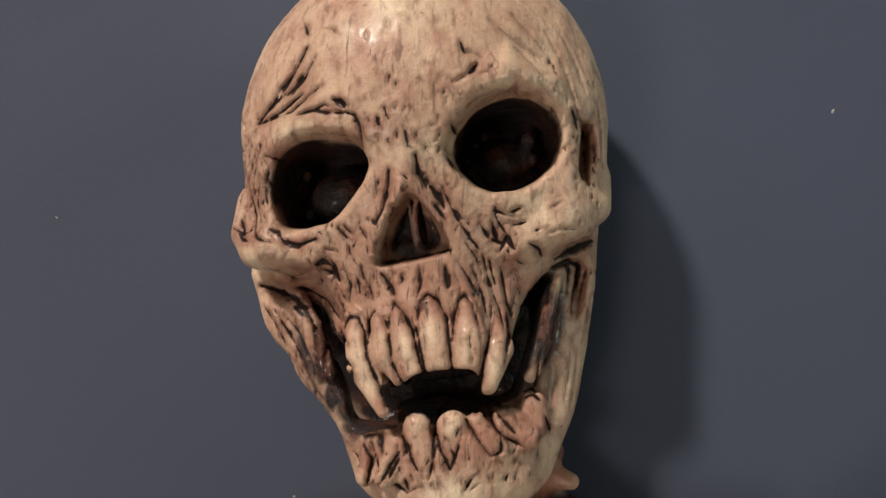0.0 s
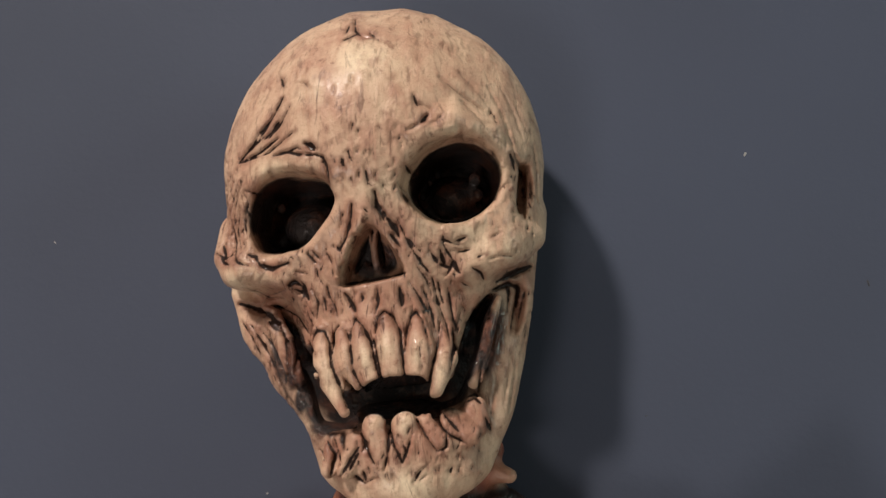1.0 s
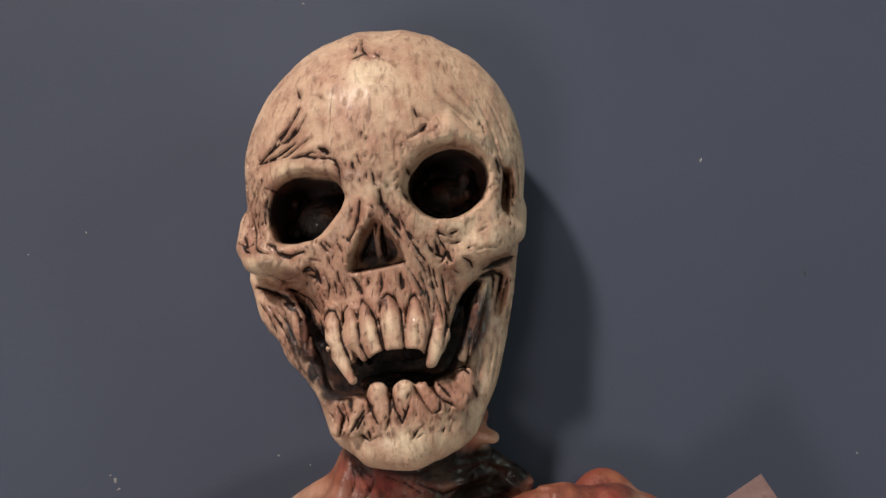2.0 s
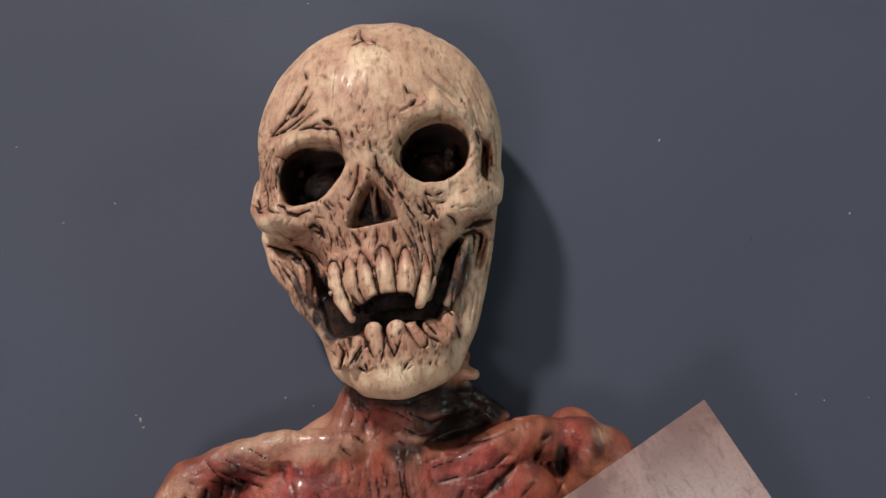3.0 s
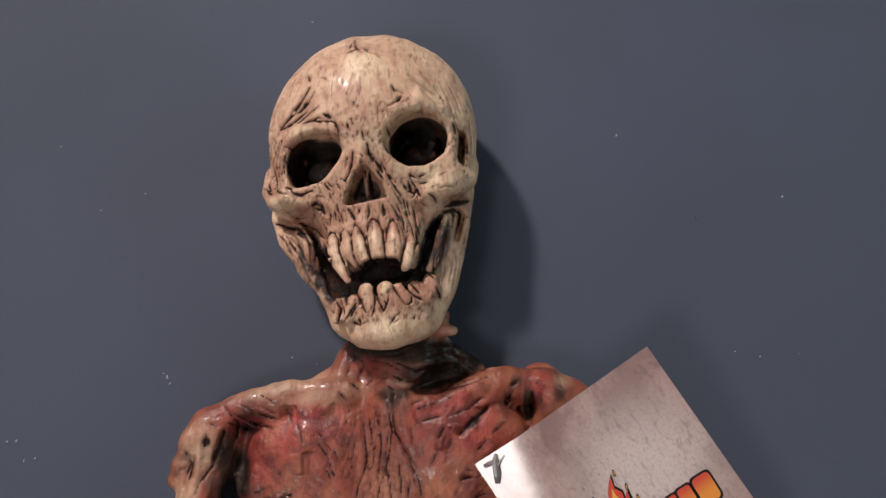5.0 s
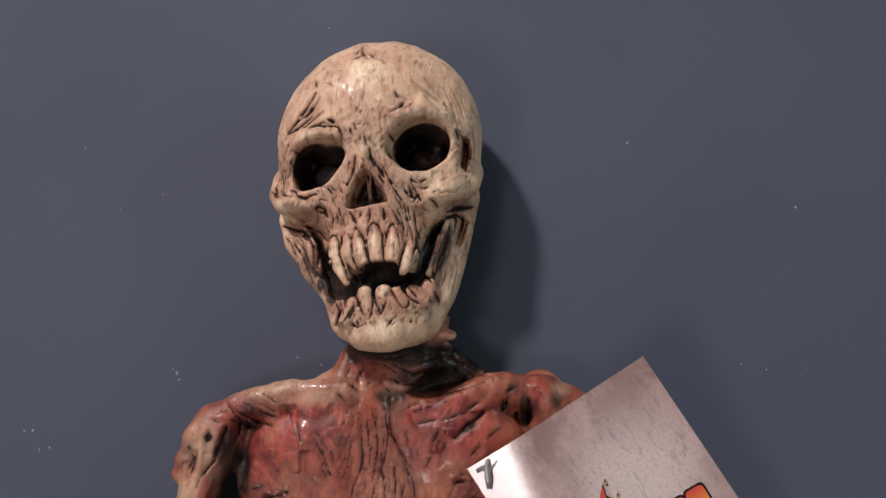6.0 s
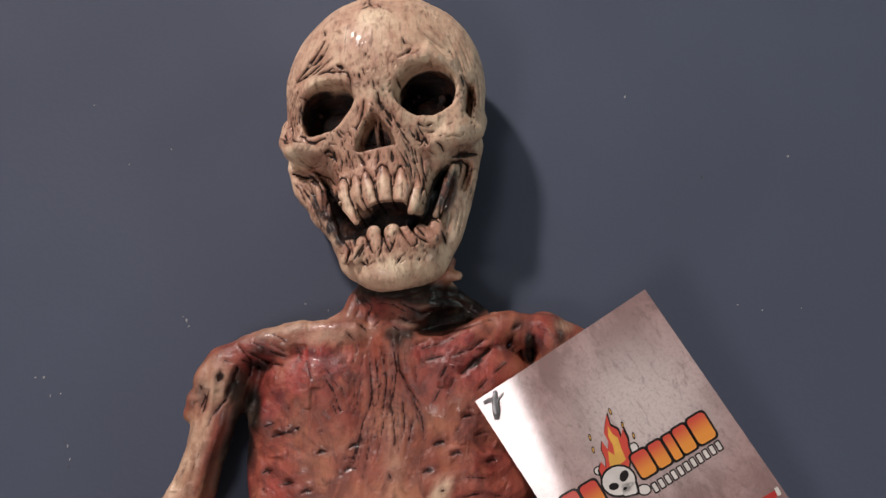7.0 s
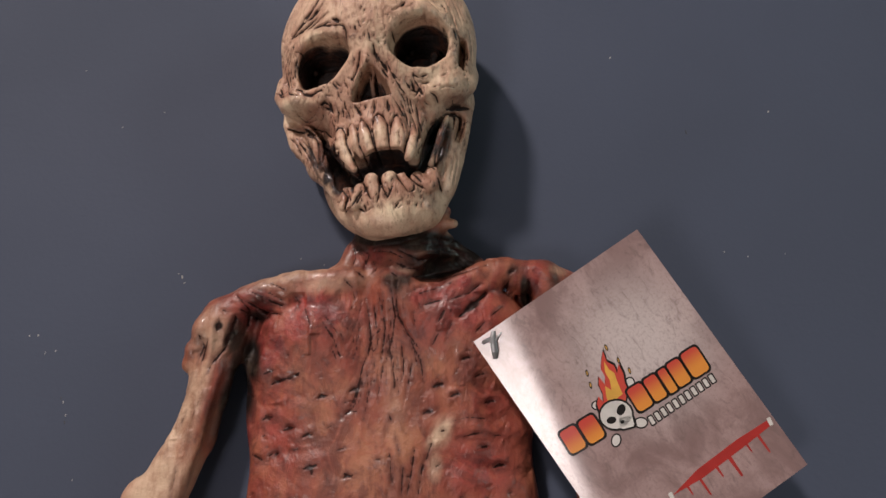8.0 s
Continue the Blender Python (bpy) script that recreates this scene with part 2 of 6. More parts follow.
class Skin:
    """Maps over the plan (x, y): how deep the tool cuts, and where each paint goes."""

    def __init__(self, low, high, step=0.3):
        self.low, self.step = np.array(low, float), step
        self.x = np.arange(low[0], high[0], step)
        self.y = np.arange(low[1], high[1], step)
        self.map = {}
        self.rag = np.zeros((len(self.x), len(self.y)))
        self.rumple(1.6, 0.6, 1.0, 11, self.rag)
        self.rumple(0.7, 0.3, 1.0, 12, self.rag)

    def layer(self, name):
        if name not in self.map:
            self.map[name] = np.zeros((len(self.x), len(self.y)), np.float32)
        return self.map[name]

    def near(self, points, reach):
        p = np.array(points, float).reshape(-1, 2)
        i0, i1 = np.searchsorted(self.x, (p[:, 0].min() - reach, p[:, 0].max() + reach))
        j0, j1 = np.searchsorted(self.y, (p[:, 1].min() - reach, p[:, 1].max() + reach))
        x, y = self.x[i0:i1, None], self.y[None, j0:j1]
        best, along = np.full((i1 - i0, j1 - j0), 1e9), np.zeros((i1 - i0, j1 - j0))
        lengths = np.hypot(*np.diff(p, axis=0).T)
        total, run = max(lengths.sum(), 1e-6), 0.0
        for a, b, length in zip(p, p[1:], lengths):
            v = b - a
            t = np.clip(((x - a[0]) * v[0] + (y - a[1]) * v[1]) / max(length ** 2, 1e-9), 0, 1)
            d = np.hypot(x - a[0] - t * v[0], y - a[1] - t * v[1])
            along = np.where(d < best, (run + t * length) / total, along)
            best, run = np.minimum(best, d), run + length
        return (slice(i0, i1), slice(j0, j1)), best, along

    def groove(self, *points, width=0.6, depth=0.7, wash=1.0, taper=True):
        """A cut along points, with dark paint lying in it."""
        where, d, s = self.near(points, 3.6 * width + 0.5)
        if d.size == 0:
            return
        w = width * (0.35 + 0.65 * np.sin(np.pi * np.clip(s, 0.02, 0.98)) ** 0.6) if taper else width
        d = np.maximum(d + self.rag[where] * (0.5 * w + 0.05), 0)
        cut = self.layer("depth")
        cut[where] = np.maximum(cut[where], depth * np.clip(1.25 - d / w, 0, 1))
        paint = self.layer("wash")
        paint[where] = np.maximum(paint[where], wash * np.clip(1.30 - d / (0.72 * w), 0, 1))
        brown = self.layer("halo")
        brown[where] = np.maximum(brown[where], 0.75 * wash * np.clip(1.3 - d / (2.6 * w + 0.3), 0, 1))

    def ridge(self, *points, width=1.0, height=0.6):
        where, d, s = self.near(points, 2 * width)
        if d.size == 0:
            return
        cut = self.layer("depth")
        cut[where] -= height * np.clip(1 - d / width, 0, 1) ** 2 * (3 - 2 * np.clip(1 - d / width, 0, 1)) * np.sin(np.pi * np.clip(s, 0.05, 0.95)) ** 0.5

    def dab(self, name, x, y, rx, ry, amount=1.0, turn=0.0, soft=0.5):
        """A soft spot of one paint."""
        r = max(rx, ry)
        i0, i1 = np.searchsorted(self.x, (x - r * 1.5, x + r * 1.5))
        j0, j1 = np.searchsorted(self.y, (y - r * 1.5, y + r * 1.5))
        u, v = self.x[i0:i1, None] - x, self.y[None, j0:j1] - y
        c, s = math.cos(radians(turn)), math.sin(radians(turn))
        d = np.hypot((c * u + s * v) / rx, (c * v - s * u) / ry)
        paint = self.layer(name)[i0:i1, j0:j1]
        np.maximum(paint, amount * np.clip((1 + soft - d) / (2 * soft), 0, 1), out=paint)

    def fill(self, name, corners, grow=1.06, edge=0.0, soft=0.6):
        """One paint over a whole opening, up to its rim."""
        d = from_outline(rounded(corners, grow), self.x[:, None], self.y[None, :])
        paint = self.layer(name)
        np.maximum(paint, np.clip((edge - d) / soft, 0, 1), out=paint)

    def rumple(self, size, amount, stretch=1.0, seed=0, target=None):
        """Uneven lumps of about the size given (mm) all over."""
        rng = np.random.default_rng(seed)
        nx, ny = int(len(self.x) * self.step / size) + 3, int(len(self.y) * self.step / size / stretch) + 3
        g = rng.random((nx, ny))
        u, v = np.arange(len(self.x)) * self.step / size, np.arange(len(self.y)) * self.step / size / stretch
        i, j = u.astype(int), v.astype(int)
        a, b = (u - i)[:, None], (v - j)[None, :]
        a, b = a * a * (3 - 2 * a), b * b * (3 - 2 * b)
        i, j = i[:, None], j[None, :]
        m = (g[i, j] * (1 - a) + g[i + 1, j] * a) * (1 - b) + (g[i, j + 1] * (1 - a) + g[i + 1, j + 1] * a) * b
        target = self.layer("depth") if target is None else target
        target += ((m - 0.5) * 2 * amount).astype(target.dtype)

    def at(self, name, x, y):
        m = self.layer(name)
        u = np.clip((x - self.low[0]) / self.step, 0, m.shape[0] - 1.001)
        v = np.clip((y - self.low[1]) / self.step, 0, m.shape[1] - 1.001)
        i, j = u.astype(int), v.astype(int)
        a, b = u - i, v - j
        return (m[i, j] * (1 - a) + m[i + 1, j] * a) * (1 - b) + (m[i, j + 1] * (1 - a) + m[i + 1, j + 1] * a) * b

    def carve(self, clay, above):
        """Press the cuts into the clay's upper side, above the height given."""
        x, y = np.meshgrid(clay.axes[0], clay.axes[1], indexing="ij")
        cut = self.at("depth", x, y).astype(np.float32)
        fade = np.clip((clay.axes[2] - above) / 6, 0, 1).astype(np.float32)
        clay.f += cut[:, :, None] * fade[None, None, :]


def skin_of(clay):
    """The clay's surface as points (mm) and four-cornered faces (surface nets)."""
    f = clay.f
    f[0], f[-1], f[:, 0], f[:, -1], f[:, :, 0], f[:, :, -1] = 8, 8, 8, 8, 8, 8
    inside = f < 0
    n = [s - 1 for s in f.shape]
    count = np.zeros(n, np.int8)
    corners = [(a, b, c) for a in (0, 1) for b in (0, 1) for c in (0, 1)]
    for a, b, c in corners:
        count += inside[a:a + n[0], b:b + n[1], c:c + n[2]]
    cells = np.argwhere((count > 0) & (count < 8))
    index = np.full(n, -1, np.int32)
    index[tuple(cells.T)] = np.arange(len(cells))
    total, hits = np.zeros((len(cells), 3)), np.zeros(len(cells))
    for p in corners:
        for axis in range(3):
            if p[axis]:
                continue
            q = list(p)
            q[axis] = 1
            fa = f[tuple((cells + p).T)]
            fb = f[tuple((cells + q).T)]
            crossing = (fa < 0) != (fb < 0)
            t = np.where(crossing, fa / np.where(crossing, fa - fb, 1), 0)
            place = np.array(p, float)[None, :].repeat(len(cells), 0)
            place[:, axis] = t
            total += place * crossing[:, None]
            hits += crossing
    points = clay.low + (cells + total / hits[:, None]) * clay.step
    faces = []
    for axis in range(3):
        u, v = (axis + 1) % 3, (axis + 2) % 3
        step = np.eye(3, dtype=int)
        a = inside
        b = np.roll(inside, -1, axis)
        edge = a != b
        for k, axis_cut in enumerate((axis, u, v)):
            lead = [slice(None)] * 3
            if k == 0:
                lead[axis_cut] = slice(-1, None)
                edge[tuple(lead)] = False
            else:
                lead[axis_cut] = slice(0, 1)
                edge[tuple(lead)] = False
                lead[axis_cut] = slice(-1, None)
                edge[tuple(lead)] = False
        e = np.argwhere(edge)
        out = a[tuple(e.T)]
        quad = np.stack([index[tuple((e - step[u] - step[v]).T)], index[tuple((e - step[v]).T)],
                         index[tuple(e.T)], index[tuple((e - step[u]).T)]], 1)
        quad[~out] = quad[~out][:, ::-1]
        faces.append(quad)
    return points, np.concatenate(faces)


# ---------------------------------------------------------------- the setting
def part(name, bm, material, parent=None, label=""):
    me = bpy.data.meshes.new(name)
    bm.to_mesh(me)
    bm.free()
    me.materials.append(material)
    ob = new(name, me)
    if parent:
        ob.parent = parent
    if label:
        tagged(ob, label)
    return ob


def slab(name, low, high, material, bevel=0.004):
    bm = bmesh.new()
    bmesh.ops.create_cube(bm, size=1)
    for v in bm.verts:
        v.co = [(a + b) / 2 + c * (b - a) for a, b, c in zip(low, high, v.co)]
    if bevel:
        bmesh.ops.bevel(bm, geom=bm.edges[:], offset=bevel, segments=3, affect="EDGES")
    me = bpy.data.meshes.new(name)
    bm.to_mesh(me)
    bm.free()
    me.materials.append(material)
    return new(name, me)


table_paint = table_material()
tagged(slab("work_table", (-0.75, -0.75, -0.72), (0.75, 0.75, 0), table_paint), "matt grey-blue painted work table with dust specks", "table", kind="structure")
wall_paint = plain_material("wall_paint", (0.62, 0.60, 0.57), 0.8)
floor_paint = plain_material("floor_paint", (0.20, 0.17, 0.14), 0.6)
tagged(slab("floor", (-2.6, -2.6, -0.80), (2.6, 2.6, -0.72), floor_paint, 0), "plain brown floor under the table", "floor", kind="structure")
for name, low, high in (
    ("wall_north", (-2.6, 2.5, -0.72), (2.6, 2.6, 1.78)),
    ("wall_south", (-2.6, -2.6, -0.72), (2.6, -2.5, 1.78)),
    ("wall_east", (2.5, -2.5, -0.72), (2.6, 2.5, 1.78)),
    ("wall_west", (-2.6, -2.5, -0.72), (-2.5, 2.5, 1.78)),
    ("ceiling", (-2.6, -2.6, 1.78), (2.6, 2.6, 1.86)),
):
    tagged(slab(name, low, high, wall_paint, 0), "plain pale painted room surface", name.split("_")[0], kind="structure")


# dust and chips lying on the table
def flake(bm, x, y, size, long, turn, seed):
    rng = random.Random(seed)
    ring, n = [], 7
    for i in range(n):
        a = 2 * math.pi * i / n
        r = size * rng.uniform(0.45, 1.0)
        u, v = r * long * math.cos(a), r * math.sin(a) / long
        c, s = math.cos(radians(turn)), math.sin(radians(turn))
        ring.append((x + c * u - s * v, y + s * u + c * v))
    low = [bm.verts.new((a / 1000, b / 1000, 0.0)) for a, b in ring]
    top = bm.verts.new((x / 1000, y / 1000, size * 0.35 / 1000))
    for a, b in zip(low, low[1:] + low[:1]):
        bm.faces.new((a, b, top))
    bm.faces.new(low[::-1])


def dust(name, spots, material, label):
    bm = bmesh.new()
    for i, (x, y, size, long, turn) in enumerate(spots):
        flake(bm, x, y, size * 0.85, long, turn, i)
    tagged(part(name, bm, material), label, "dust", kind="stuff")


dust("pale_dust", (
    (97.8, 21, 0.75, 1.5, 60), (-83, -70.5, 1.0, 1.6, 100), (-82, -73, 0.6, 1.4, 20), (-84.5, -69, 0.5, 1.2, 0), (-35, -65, 0.6, 1.2, 40),
    (-25.5, -68, 0.35, 1, 0), (-114, -1.3, 0.45, 1.3, 10), (-133, 27.9, 0.6, 1.6, 20), (-28, 81, 0.55, 1.2, 0), (134, -70, 0.5, 1.2, 0), (143, -72.3, 0.45, 1, 0),
    (-139.1, -92.2, 0.8, 1.3, 70), (-131.4, -98.9, 0.6, 1.2, 30), (-119, -148.5, 0.5, 1.5, 80), (-142.6, -92.3, 0.6, 1.2, 0), (-135.5, -99.6, 0.6, 1.6, 80),
    (-125.9, -119.1, 0.7, 1.8, 95), (-124.4, -124.2, 0.6, 1.5, 80), (157.7, -72, 0.3, 1, 0), (161, -9, 0.45, 1.2, 0), (161.1, -8.6, 0.5, 1.4, 15), (-96.1, 5.1, 0.5, 1.8, 140),
), plain_material("pale_dust", (0.34, 0.34, 0.33), 0.7), "pale dust specks and chips scattered on the table")
dust("dark_dust", (
    (125.9, -16.7, 0.8, 1.9, 100), (-126.9, -117.6, 0.6, 2.2, 95), (-124.5, -127, 0.7, 1.5, 90), (-103.9, 60.8, 0.4, 1.5, 30), (64.3, -48.9, 0.4, 2.0, 10),
), plain_material("dark_dust", (0.03, 0.03, 0.035), 0.7), "dark crumbs and scratches on the painted table")
# ---------------------------------------------------------------- the skeleton figure: head
SOCKET_A = (-28.9, 1.1, -25.3, 5.5, -19, 6.5, -11.2, 5, -8.5, -0.1, -10.5, -4.5, -16.4, -10.6, -22.6, -11.7, -28, -11, -29.8, -5.6)
SOCKET_B = (7, 1.4, 7.9, 4.5, 12, 9.4, 17.6, 11.9, 23.6, 11.1, 28.1, 7.5, 28.8, 3.2, 27, -2, 22.9, -5.2, 16.7, -7, 11.3, -5, 8.1, -1.8)
MOUTH = (-6.2, -43.8, -3.6, -42.2, -1.4, -40.4, 1.5, -39.8, 5.5, -39.7, 10.2, -39.9, 12, -46, 5, -49, -1, -49, -6, -47)


def skull():
    clay = Clay((-46, -80, -1), (46, 54, 50), 0.36)
    add, cut = clay.add, clay.cut
    # braincase and forehead
    add(ball((0.6, 10, 19.5), (38.7, 39.8, 20.8)), 3)
    add(ball((0.2, 8, 24), (37.6, 36, 13)), 5)
    add(ball((-1, 15, 26), (25, 24, 15.5)), 8)
    # face block under the eyes, cheeks and the upper jaw
    add(ball((-1, -8, 20), (36, 22, 17)), 8)
    add(ball((0, -22, 21), (23, 22, 17)), 8)
    add(ball((2, -33, 26), (17, 15, 14.5)), 6)
    # brows
    add(limb([(-31, -1, 28), (-29, 5.5, 32), (-19, 9.5, 36), (-8.5, 8, 37)], [2.2, 2.6, 2.8, 2.4]), 3)
    add(limb([(5, 6, 37), (10, 12.5, 38.5), (18, 15.5, 38), (26, 13, 34), (31, 6, 30), (31.5, -2, 28)], [2.2, 2.8, 3.0, 3.0, 2.8, 2.2]), 3)
    add(limb([(-6, 8, 36), (4, 8, 37)], [4, 4]), 4)
    # nose bridge
    add(limb([(-1, 4, 36), (-2, -4, 38)], [3.4, 2.6]), 4)
    add(limb([(-2.5, -4, 38.3), (-5.5, -11, 38.2), (-8.8, -18, 36)], [1.6, 1.7, 1.4]), 2.5)
    add(limb([(-1, -4, 38), (3.5, -11, 37), (6.5, -17, 36)], [1.5, 1.5, 1.4]), 2.5)
    # lower rims of the sockets
    add(limb([(-31, -4, 27), (-29, -11, 30), (-21, -14, 33.5), (-13, -10, 35), (-8, -4, 36)], [1.8, 2.2, 2.2, 2.0, 2.0]), 3)
    add(limb([(31, -1, 28), (27, -7, 31), (18, -10, 34), (9, -6.5, 36), (5, 0, 37)], [2.2, 2.4, 2.3, 2.2, 2.0]), 3)
    # cheekbones
    add(limb([(-37.2, -5, 23), (-37.0, -11.5, 26.5), (-30, -16, 30), (-21, -17, 33)], [3.0, 3.6, 3.8, 3.0]), 3)
    add(limb([(36.5, -5, 20), (35, -10.5, 25), (27, -14, 31), (18, -17.5, 34)], [3.0, 3.8, 4.0, 3.0]), 3)
    add(ball((27.2, -11, 27), (7.6, 5.8, 6.8), -20), 4)
    add(ball((-31, -14.5, 27), (7, 4.5, 6.5), 20), 4)
    # hollows under the cheekbones
    cut(ball((-26, -27, 37), (10, 6.5, 13), -35), 4)
    cut(ball((-33.0, -22.8, 33), (6, 2.4, 9), -25), 2)
    # branches of the lower jaw
    add(limb([(-32.2, -21, 14), (-30.2, -29, 21), (-24, -40, 23), (-17, -49, 26), (-11.3, -59, 29)], [4.5, 4.4, 4.2, 3.5, 3.6]), 3)
    add(limb([(-28, -24, 25), (-24, -32, 27), (-20, -41, 28)], [2.0, 2.6, 2.0]), 2)
    add(limb([(32, -12, 12), (29.5, -24, 17), (26.5, -38, 20), (23.5, -50, 23), (18.5, -60, 27)], [6, 6.2, 6.4, 6.0, 5.5]), 4)
    add(limb([(26.5, -24.5, 29), (23.6, -33, 30.5), (20.5, -43, 31)], [1.3, 1.7, 1.7]), 2)
    add(limb([(27, -25, 20), (24, -40, 22), (20, -50, 25)], [3, 4, 4]), 3)
    add(limb([(-35.5, -14, 19), (-36.4, -20, 19), (-34.0, -27, 20), (-30.4, -33, 22)], [3.2, 2.7, 2.5, 2.4]), 2.5)
    # chin
    add(ball((4, -59.3, 24), (18, 11.9, 18)), 6)
    add(limb([(-8, -61.0, 31), (-2.5, -65.0, 35), (6, -65.9, 36), (14.5, -61.8, 33)], [4.0, 5.4, 5.7, 5.0]), 5)
    add(limb([(-9.3, -56, 32), (-6, -57, 35.5), (2, -56, 37), (12, -55, 36), (18, -52, 33)], [3.6, 4.3, 4.6, 4.6, 4.0]), 4)
    add(limb([(-8.5, -54.5, 34), (0, -53.8, 37.3), (8, -53.5, 37.3), (17, -51, 34)], [2.6, 3.2, 3.2, 2.8]), 3)
    # clefts beside the mouth, and the mouth
    cut(shaft((15.8, -40.6, 16.6, -34.6, 19.6, -27.8, 23.4, -23.2, 27, -23.4, 25.2, -26.7, 22.8, -31.6, 21.2, -38.7, 17.2, -45.8, 13.3, -46.8), 13, 60, 0.06), 1.2)
    cut(shaft((-22, -31.1, -19.2, -33.5, -16.6, -40.4, -12.5, -45.9, -6.8, -49.6, -5.8, -52.4, -12.8, -51.7, -16.3, -51.2, -18.4, -41.5), 15, 60, 0.05), 1.2)
    cut(ball((3.5, -46.0, 40), (15.5, 5.8, 24)), 2)
    add(ball((0, -37, 5), (26, 30, 7)), 1)
    add(ball((-22, -27, 6), (9, 15, 11), -25), 2)
    # sockets
    cut(shaft(SOCKET_A, 14, 60, 0.10), 1.6)
    cut(shaft(SOCKET_B, 14, 60, 0.10), 1.6)
    add(ball((-17.6, -5.0, 19.5), (7.2, 6.4, 8.0)), 1.2)
    for x, y, size in ((-13.5, -1.5, 0.9), (-20.5, -1.8, 0.8), (-17.5, -8.5, 1.0), (-25.5, 0.5, 1.1), (-25, -8, 1.2)):
        add(ball((x, y, 25.0 - abs(x + 17.6) * 0.5), (size, size * 1.3, size)), 0.8)
    add(ball((17.0, -0.2, 17.0), (8.0, 6.4, 6.5)), 2.0)
    for x, y, size in ((22.6, 4.8, 1.5), (23.2, 0.6, 1.6), (22.0, 2.6, 0.9), (11.6, 4.4, 1.0), (9.8, 1.2, 0.9), (13.5, 6.5, 1.1), (14.5, -3.5, 0.8)):
        add(ball((x, y, 21.5), (size, size * 1.2, size)), 1.0)
    # nose opening
    cut(shaft((-1.7, -5.9, -8.5, -19.3, -0.5, -18.5, 6.3, -17.5, 3.3, -11.3), 29, 60, 0.10, 1.16), 0.9)
    add(limb([(-1.1, -8.8, 33), (-0.4, -17.8, 31)], [0.8, 1.0]), 1.0)
    add(ball((-4, -17, 28), (3.6, 2.2, 4)), 1.0)
    # temple pits
    cut(ball((33.4, 0.4, 29), (1.3, 5.8, 5), -8), 2)
    cut(ball((32.1, -25.8, 24), (1.6, 7.5, 4), -12), 1.5)
    # upper front teeth, worn to one straight edge over the open mouth
    front = (
        ((-7.5, -30, 40.0), (-6.1, -36.8, 42.0), (-3.6, -41.2, 42.0), 2.3, 3.0, 2.2),
        ((-4.2, -29.6, 40.5), (-2.6, -36.0, 42.6), (-1.6, -39.6, 43.0), 2.5, 3.6, 3.3),
        ((1.9, -28.7, 41.0), (2.8, -34.5, 43.0), (3, -38.6, 43.4), 3.0, 4.2, 4.0),
        ((8.5, -29.3, 40.5), (8.8, -34.7, 42.4), (8.4, -38.8, 42.8), 2.6, 3.6, 3.5),
    )
    for a, b, c, ra, rb, rc in front:
        add(limb([(a[0], a[1], a[2] - ra / 1.25), (b[0], b[1], b[2] - rb / 1.25), (c[0], c[1], c[2] - rc / 1.25)], [ra, rb, rc], 1.25), 0.6)
    cut(shaft(MOUTH, 16, 60, 0, 1.0), 0.7)
    # fangs
    teeth = (
        ((-12.6, -29.9, 38.0), (-11.2, -38.4, 41.5), (-7.4, -47, 43.5), 2.6, 3.4, 1.1),
        ((13.6, -30.9, 37.0), (13.9, -37.0, 40.5), (12.1, -43.2, 42.6), 2.4, 3.2, 1.7),
    )
    for a, b, c, ra, rb, rc in teeth:
        add(limb([(a[0], a[1], a[2] - ra / 1.25), (b[0], b[1], b[2] - rb / 1.25), (c[0], c[1], c[2] - rc / 1.25)], [ra, rb, rc], 1.25), 0.5)
    # lower teeth
    lower = (
        ((-10.9, -53.9, 38.5), (-12, -60, 39.5), 1.9, 1.2),
        ((-5.4, -54, 41.0), (-7.8, -60.2, 41.5), 2.3, 1.5),
        ((-1.5, -50.6, 41.5), (-0.6, -59.6, 41.5), 2.7, 1.3),
        ((5, -50.8, 42.0), (4.8, -57.6, 42.0), 2.9, 1.3),
        ((9.7, -50.5, 40.5), (12.7, -55.1, 40.5), 1.9, 1.7),
        ((15.1, -50.3, 39.0), (18.9, -53.8, 39.0), 2.3, 2.0),
        ((20.4, -48.3, 37.0), (20.5, -51.8, 36.5), 2.6, 2.3),
    )
    for a, b, ra, rb in lower:
        add(limb([(a[0], a[1], a[2] - ra / 1.2), (b[0], b[1], b[2] - rb / 1.2)], [ra * 0.98, rb * 1.4], 1.2), 1.2)
    return clay


